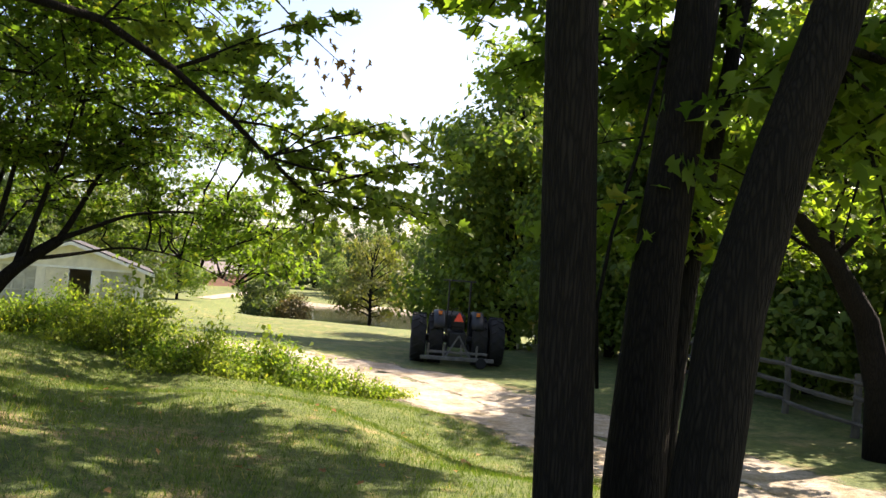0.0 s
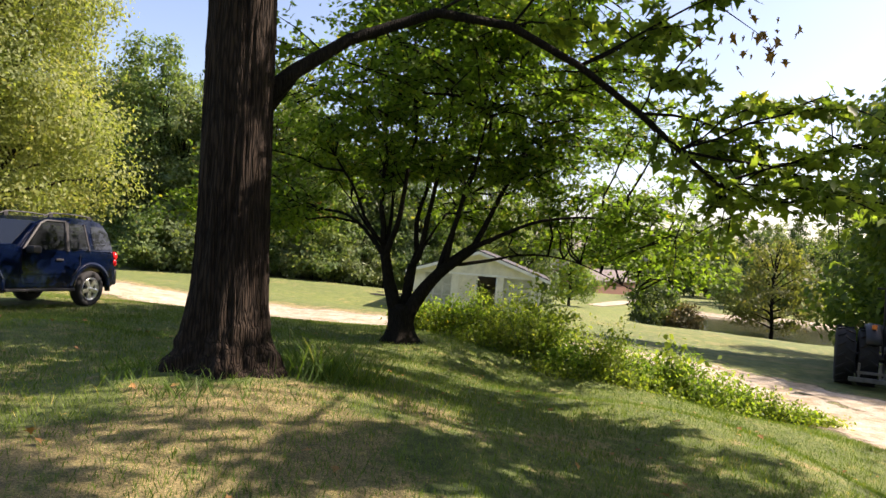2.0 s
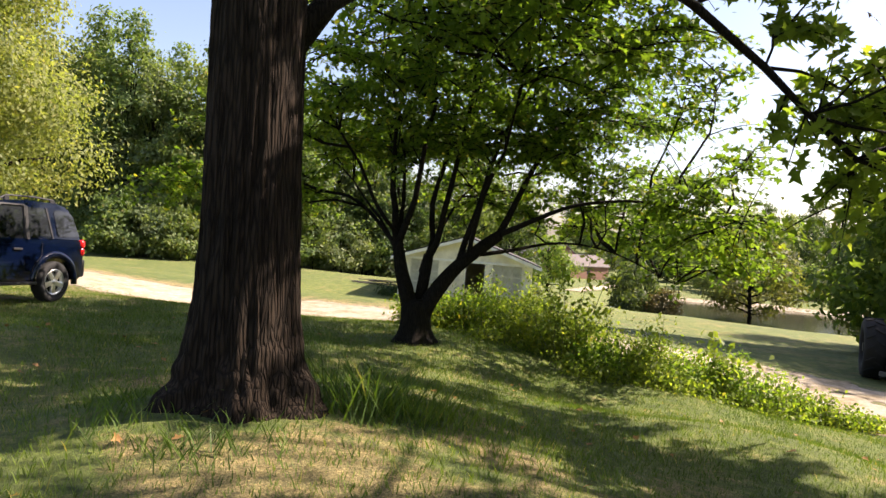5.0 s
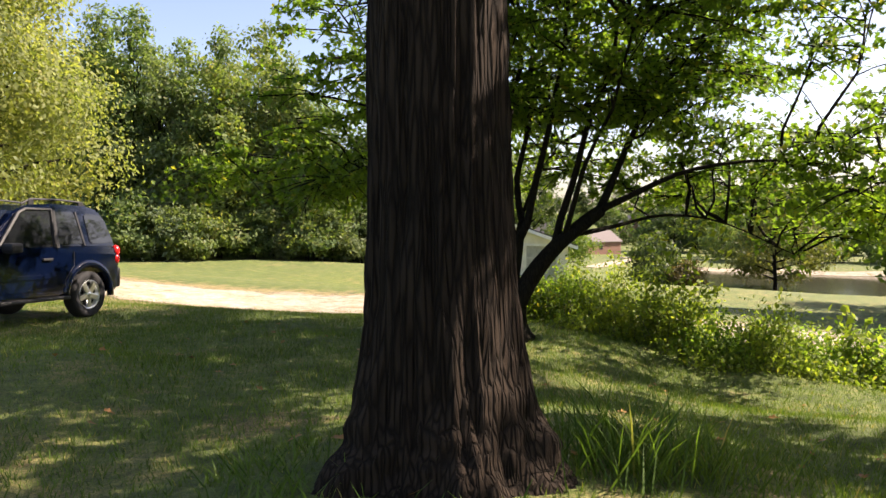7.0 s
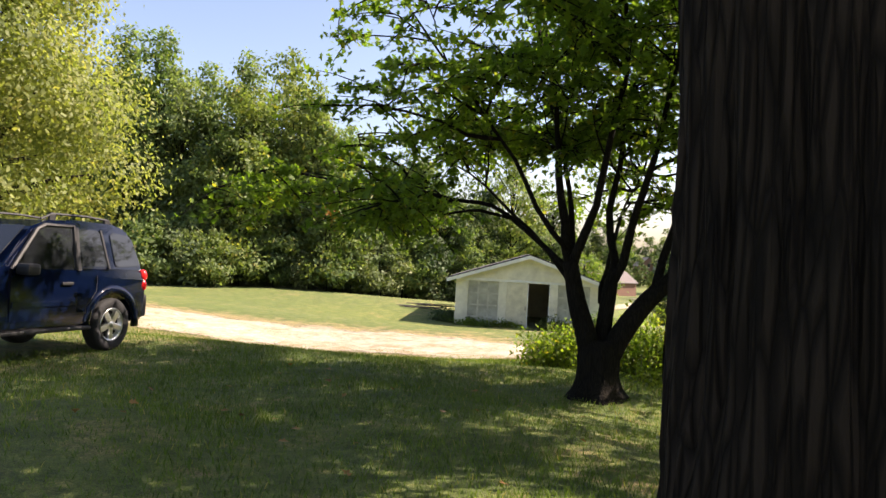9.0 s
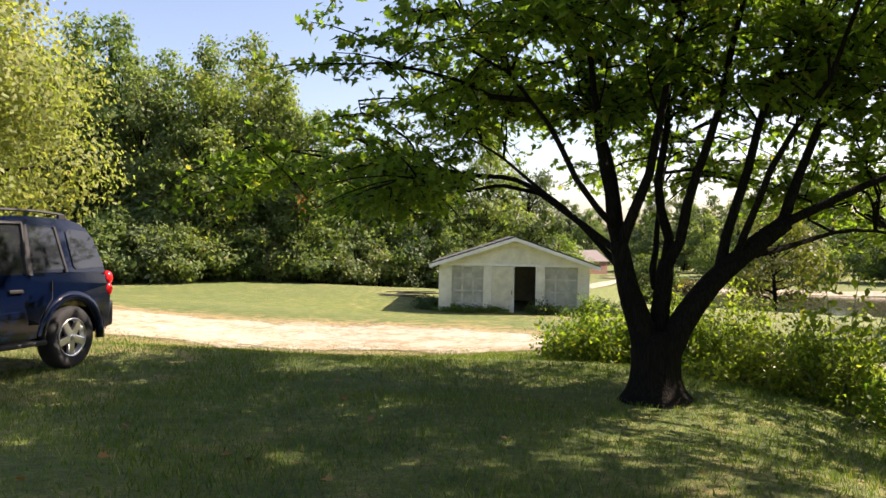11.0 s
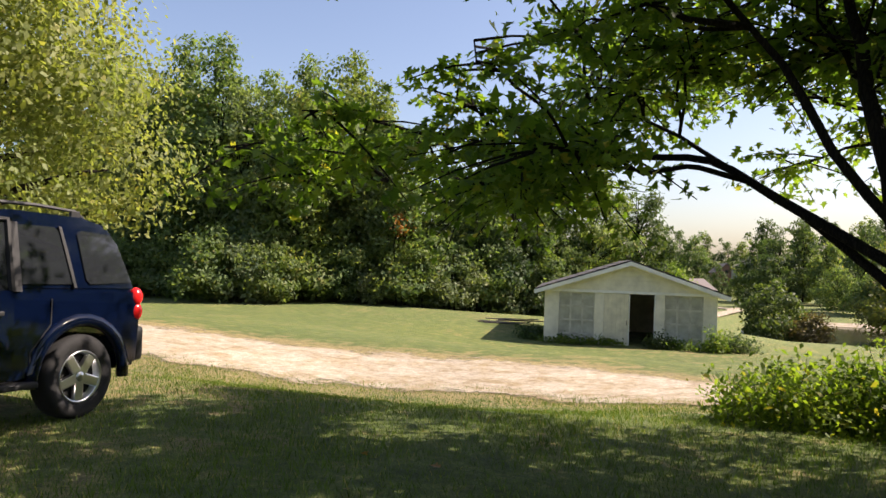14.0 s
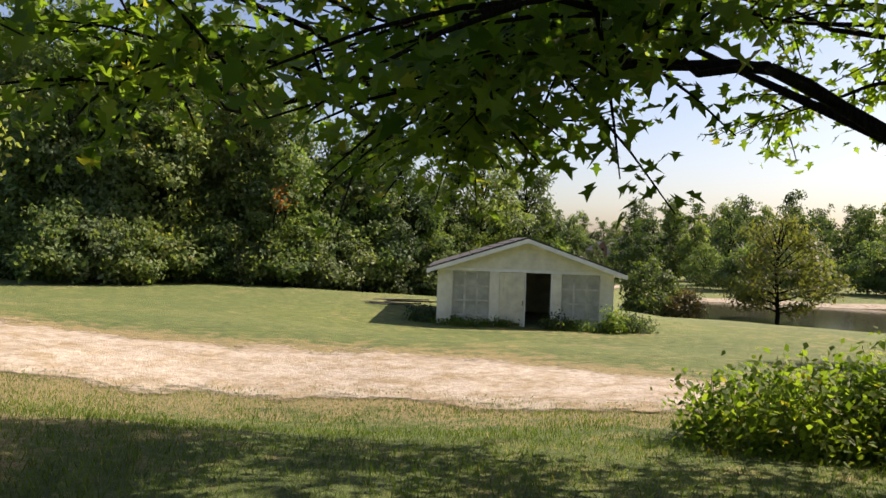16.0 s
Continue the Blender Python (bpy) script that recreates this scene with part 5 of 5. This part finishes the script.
# ---- tractor ----
def tractor():
    root = thing("tractor", Matrix.Translation((3.8, 23.4, float(height(3.8, 23.4)))) @ pose(0, 0, 0, 0, 0, -4), "dark farm tractor with dual rear wheels and a grading blade", "tractor")

    def wheel(x, y, r, w, ribs, name="rear_wheel"):
        e = new(name)
        e.parent = root
        e.matrix_local = Matrix.Translation((x, y, r)) @ Matrix.Rotation(math.pi / 2, 4, "Z")
        bm = bmesh.new()
        lathe(bm, [(r * 0.52, -w * 0.46), (r * 0.72, -w * 0.54), (r * 0.9, -w * 0.52), (r * 0.97, -w * 0.4), (r * 0.985, 0), (r * 0.97, w * 0.4), (r * 0.9, w * 0.52), (r * 0.72, w * 0.54), (r * 0.52, w * 0.46), (r * 0.5, 0), (r * 0.52, -w * 0.46)], 44)
        t = part("tyre", bm, M_RUBBER, e, smooth=True)
        for k in range(ribs):
            for s in (-1, 1):
                bm = bmesh.new()
                box(bm, -r * 0.035, 0.0, 0.0, r * 0.035, w * 0.56, r * 0.05, 0.008, Matrix.Rotation(2 * math.pi * (k + 0.25 * (s + 1)) / ribs, 4, "Y") @ Matrix.Translation((0, 0, r * 0.965)) @ Matrix.Rotation(0.6 * s, 4, "Z") @ Matrix.Diagonal((1, s, 1, 1)))
                bmesh.ops.recalc_face_normals(bm, faces=bm.faces)
                part("lug", bm, M_RUBBER, t)
        bm = bmesh.new()
        lathe(bm, [(r * 0.52, -w * 0.4), (r * 0.5, -w * 0.1), (r * 0.2, -w * 0.05), (0, -w * 0.1)], 28)
        part("rim", bm, M_TRACTOR, e, smooth=True)

    for x in (-1.28, -0.72, 0.72, 1.28):
        wheel(x, 0.0, 0.8, 0.46, 16)
    for x in (-0.75, 0.75):
        wheel(x, 2.5, 0.5, 0.3, 12, "front_wheel")
    bm = bmesh.new()
    box(bm, -0.3, -0.3, 0.55, 0.3, 1.2, 1.05, 0.06)
    part("gearbox", bm, M_TRACTOR, root)
    bm = bmesh.new()
    box(bm, -0.33, 1.0, 0.85, 0.33, 3.0, 1.55, 0.1)
    part("bonnet", bm, M_TRACTOR, root)
    bm = bmesh.new()
    tube(bm, [(-1.5, 0, 0.8), (1.5, 0, 0.8)], [0.12, 0.12], 12)
    part("rear_axle", bm, M_TRACTOR, root)
    for s in (-1, 1):
        bm = bmesh.new()
        pts = [(s * 0.62, 0.86 * math.cos(a), 0.85 + 0.86 * math.sin(a)) for a in np.linspace(0.3, 2.7, 10)]
        tube(bm, pts, [0.06] * 10, 6)
        for v in bm.verts:
            v.co.x = s * 0.62 + (v.co.x - s * 0.62) * 3.6
        part("mudguard", bm, M_TRACTOR, root, smooth=True)
        bm = bmesh.new()
        box(bm, s * 0.62 - 0.06, -0.55, 1.62, s * 0.62 + 0.06, -0.46, 1.74, 0.015)
        part("amber_lamp", bm, M_AMBER, root, "small amber warning lamp")
    bm = bmesh.new()
    box(bm, -0.24, -0.15, 1.1, 0.24, 0.35, 1.25, 0.05); box(bm, -0.24, -0.22, 1.2, 0.24, -0.1, 1.62, 0.05)
    part("seat", bm, M_BLACK, root)
    bm = bmesh.new()
    tube(bm, [(0, 0.7, 1.2), (0, 0.62, 1.6)], [0.03, 0.03], 8)
    part("steering_column", bm, M_BLACK, root)
    bm = bmesh.new()
    lathe(bm, [(0.17, 0.62), (0.2, 0.62), (0.2, 0.65), (0.17, 0.65), (0.17, 0.62)], 20, Matrix.Translation((0, 0, 1.6)))
    part("steering_wheel", bm, M_BLACK, root)
    for x in (-0.38, 0.32):
        bm = bmesh.new()
        tube(bm, [(x, -0.35, 0.9), (x, -0.35, 2.72)], [0.03, 0.03], 8)
        part("canopy_post", bm, M_TRACTOR, root)
    bm = bmesh.new()
    box(bm, -0.6, -0.42, 2.72, 0.5, -0.28, 2.77, 0.015)
    part("canopy_bar", bm, M_TRACTOR, root)
    bm = bmesh.new()
    prism(bm, [(-0.16, 1.42), (0.16, 1.42), (0.025, 1.7), (-0.025, 1.7)], -0.5, -0.485)
    part("warning_triangle", bm, M_ORANGE, root, "orange-red slow vehicle triangle")
    # three-point hitch and the blade bar behind
    for x in (-0.4, 0.4):
        bm = bmesh.new()
        tube(bm, [(x * 0.8, -0.2, 0.62), (x, -1.0, 0.4)], [0.035, 0.035], 8)
        part("hitch_arm", bm, M_TRACTOR, root)
        bm = bmesh.new()
        tube(bm, [(x, -1.0, 0.3), (0.0, -0.95, 1.0)], [0.03, 0.03], 8)
        part("hitch_frame", bm, M_STEEL, root)
    bm = bmesh.new()
    box(bm, -1.2, -1.14, 0.22, 1.15, -1.02, 0.34, 0.02)
    part("blade_bar", bm, M_STEEL, root, "long grey steel implement bar")
    bm = bmesh.new()
    box(bm, -1.0, -0.98, 0.42, 0.95, -0.9, 0.5, 0.015)
    part("cross_bar", bm, M_STEEL, root)
    for x in (-0.95, -0.45, 0.1, 0.6):
        bm = bmesh.new()
        box(bm, x - 0.03, -1.0, 0.3, x + 0.03, -0.94, 0.72, 0.008)
        part("shank", bm, M_STEEL, root)
    bm = bmesh.new()
    lathe(bm, [(0.0, -0.05), (0.16, -0.05), (0.19, 0), (0.16, 0.05), (0, 0.05)], 20, Matrix.Translation((0.75, -1.1, 0.19)))
    part("gauge_wheel", bm, M_RUBBER, root)
    return root


tractor()

# ---- rail fence ----
fence = thing("rail_fence", Matrix.Identity(4), "grey weathered split-rail fence beyond the drive", "fence", kind="")
posts = [on_ground(10.5 + 0.1 * math.sin(i), 8.5 + i * 2.3) for i in range(7)]
fr = np.random.default_rng(3)
for i, p in enumerate(posts):
    bm = bmesh.new()
    tube(bm, [p + Vector((0, 0, -0.3)), p + Vector((0.02, 0, 0.6)), p + Vector((0.03, 0.02, 1.3))], [0.085, 0.08, 0.07], 7, 0.25)
    part("post", bm, M_FENCE, fence)
    if i + 1 < len(posts):
        for z in (0.3, 0.72, 1.12):
            a, b = p + Vector((-0.05, 0, z + fr.normal(0, 0.03))), posts[i + 1] + Vector((-0.05, 0, z + fr.normal(0, 0.03)))
            bm = bmesh.new()
            tube(bm, bend(a, b, -0.03, 4, 0.03, i), [0.05, 0.06, 0.065, 0.06, 0.05], 6, 0.3)
            part("rail", bm, M_FENCE, fence)
side = thing("leaning_tree", Matrix.Translation(on_ground(9.6, 11.0)), "dark leaning tree beside the rail fence", "tree")
B4 = side.matrix_world.translation
bm = bmesh.new()
tube(bm, [Vector(p) - B4 for p in [(9.6, 11.0, -1.5), (9.45, 11.0, 0.0), (9.1, 11.0, 1.2), (8.5, 11.1, 2.2), (7.8, 11.2, 3.0), (7.2, 11.4, 4.2)]], [0.3, 0.24, 0.2, 0.16, 0.11, 0.05], 12, 0.2)
part("trunk", bm, M_BARK_FINE, side, smooth=True)
bm = bmesh.new()
places, outs = [], []
for k, b in enumerate([(8.6, 12.2, 3.4), (7.4, 12.6, 3.6), (9.8, 12.5, 3.0), (8.0, 10.2, 4.0), (6.6, 12.0, 4.4), (9.4, 9.8, 3.8), (10.6, 11.6, 3.4), (7.4, 13.2, 2.9), (9.0, 13.4, 2.4)]):
    p = bend(Vector((8.5, 11.1, 2.2)) - B4, Vector(b) - B4, 0.2, 5, 0.15, k)
    tube(bm, p, np.linspace(0.05, 0.01, 6), 6)
    spray(rng, bm, p, places, outs, 0.3, 14, 0.9, 20, 0.6)
part("branch_work", bm, M_BARK_FINE, side, smooth=True)
link_mesh("crown", leaves_mesh("crown", np.concatenate(places), np.concatenate(outs), 0.14, rng, "maple"), M_LEAF, side)


# ---- distant houses ----
def house(name, x, y, turn, w, d, h, roof_h, wall, label, wings=(), z=None):
    p = on_ground(x, y)
    if z is not None:
        p.z = z
    root = thing(name, Matrix.Translation(p) @ pose(0, 0, 0, 0, 0, turn), label, "house")
    bm = bmesh.new()
    box(bm, -w / 2, -d / 2, -3, w / 2, d / 2, h)
    prism(bm, [(-w / 2, h), (w / 2, h), (0, h + roof_h)], -d / 2, d / 2)
    part("wall", bm, wall, root)
    for s in (-1, 1):
        bm = bmesh.new()
        prism(bm, [(s * (w / 2 + 0.4), h - 0.25), (0, h + roof_h), (0, h + roof_h + 0.25), (s * (w / 2 + 0.4), h)], -d / 2 - 0.4, d / 2 + 0.4)
        bmesh.ops.recalc_face_normals(bm, faces=bm.faces)
        part("roof", bm, M_ROOF_FAR, root)
    for i in range(3):
        for zz in (0.9, 3.6)[: 1 if h < 4 else 2]:
            xx = -w * 0.32 + i * w * 0.32
            bm = bmesh.new()
            box(bm, xx - 0.5, -d / 2 - 0.06, zz, xx + 0.5, -d / 2 - 0.02, zz + 1.3, 0.02)
            win = part("window", bm, M_WINDOW_FAR, root)
            bm = bmesh.new()
            box(bm, xx - 0.6, -d / 2 - 0.09, zz - 0.12, xx + 0.6, -d / 2 - 0.03, zz)
            part("sill", bm, M_PALE_FAR, win)
    for s in (-1, 1):
        bm = bmesh.new()
        box(bm, s * (w / 2) - 0.02, -1.0, 0.9, s * (w / 2 + 0.05), 0.2, 2.2)
        part("window", bm, M_WINDOW_FAR, root)
    return root


house("brick_house", -41, 222, -38, 10, 15, 3.2, 3.0, M_BRICK_FAR, "brown brick bungalow with a grey roof beyond the pond", z=-8.6)
house("brick_house", -53, 234, 50, 11, 16, 4.2, 3.8, M_BRICK_FAR, "brown brick bungalow half hidden behind trees", z=-7.4)
house("large_house", -29.5, 300, 10, 13, 12, 5.4, 3.4, M_PALE_FAR, "large pale house with a steep roof among far trees", z=-4.5)
house("large_house", -38.5, 299, 20, 7.5, 10, 4.0, 3.2, M_BRICK_FAR, "brick house wing with a gabled roof among far trees", z=-4.8)
# the pale lane on the far side
lane_u = np.linspace(0, 1, 40)
ly = (66 + 40 * lane_u) * K
lx = (-13.0 + 2.2 * np.sin(lane_u * 2.2) - 9.0 * np.clip(lane_u - 0.4, 0, 1) ** 1.2) * K
LXX, LYY = np.stack([lx - 1.4, lx, lx + 1.4], -1), np.stack([ly, ly, ly], -1)
lane = grid_mesh("far_lane", LXX, LYY, height(LXX, LYY) + 0.12)
put_field(lane, "edge", np.ones(LXX.size))
tagged(link_mesh("far_lane", lane, M_GRAVEL), "pale gravel lane beyond the pasture", "road", kind="structure")
# old boards lying by the garage
for i in range(6):
    bm = bmesh.new()
    x, y = -20.9 + fr.normal(0, 0.5), 42.6 + fr.normal(0, 0.5)
    box(bm, -1.4, -0.09, 0.0, 1.4, 0.09, 0.04, 0.006)
    b = link_mesh("loose_board", bm, M_FENCE)
    b.matrix_world = Matrix.Translation(on_ground(x, y, 0.03 + 0.05 * i)) @ pose(0, 0, 0, 0, 0, fr.normal(8, 14))
    tagged(b, "weathered loose board lying on a pile in the grass", "board", "boards beside the garage")
# a withered spray of leaves hanging from the limb
c = np.array([(-0.1, 8.65, 4.0)]) + fr.normal(0, 1, (34, 3)) * np.array([0.25, 0.2, 0.14])
dead = thing("withered_twig", Matrix.Identity(4), "withered brown leaf spray hanging from a twig", "twig")
bm = bmesh.new()
tube(bm, [(-1.0, 8.2, 4.75), (-0.6, 8.5, 4.45), (-0.1, 8.65, 4.1)], [0.012, 0.009, 0.004], 5)
part("twig", bm, M_BARK_FINE, dead)
spray_ob = link_mesh("leaf_spray", leaves_mesh("leaf_spray", c, np.tile(np.array([0, 0, 0.3]), (34, 1)), 0.1, fr, "maple", 1.5), M_DEAD, dead)
tagged(spray_ob, kind="stuff")

# dry pale mud along the far shore
sx = np.linspace(-16, 110, 58)
sy = 128 - 0.1 * sx + 0.6 * np.sin(sx * 0.4)
SX, SY = np.stack([sx, sx, sx], -1), np.stack([sy, sy + 1.2, sy + 2.6], -1)
shore = grid_mesh("far_shore", SX, SY, np.maximum(height(SX, SY), -7.18) + np.array([0.02, 0.08, 0.06]))
put_field(shore, "edge", np.ones(SX.size))
tagged(link_mesh("far_shore", shore, M_GRAVEL), "dry pale mud along the far shore of the pond", "shore", kind="structure")
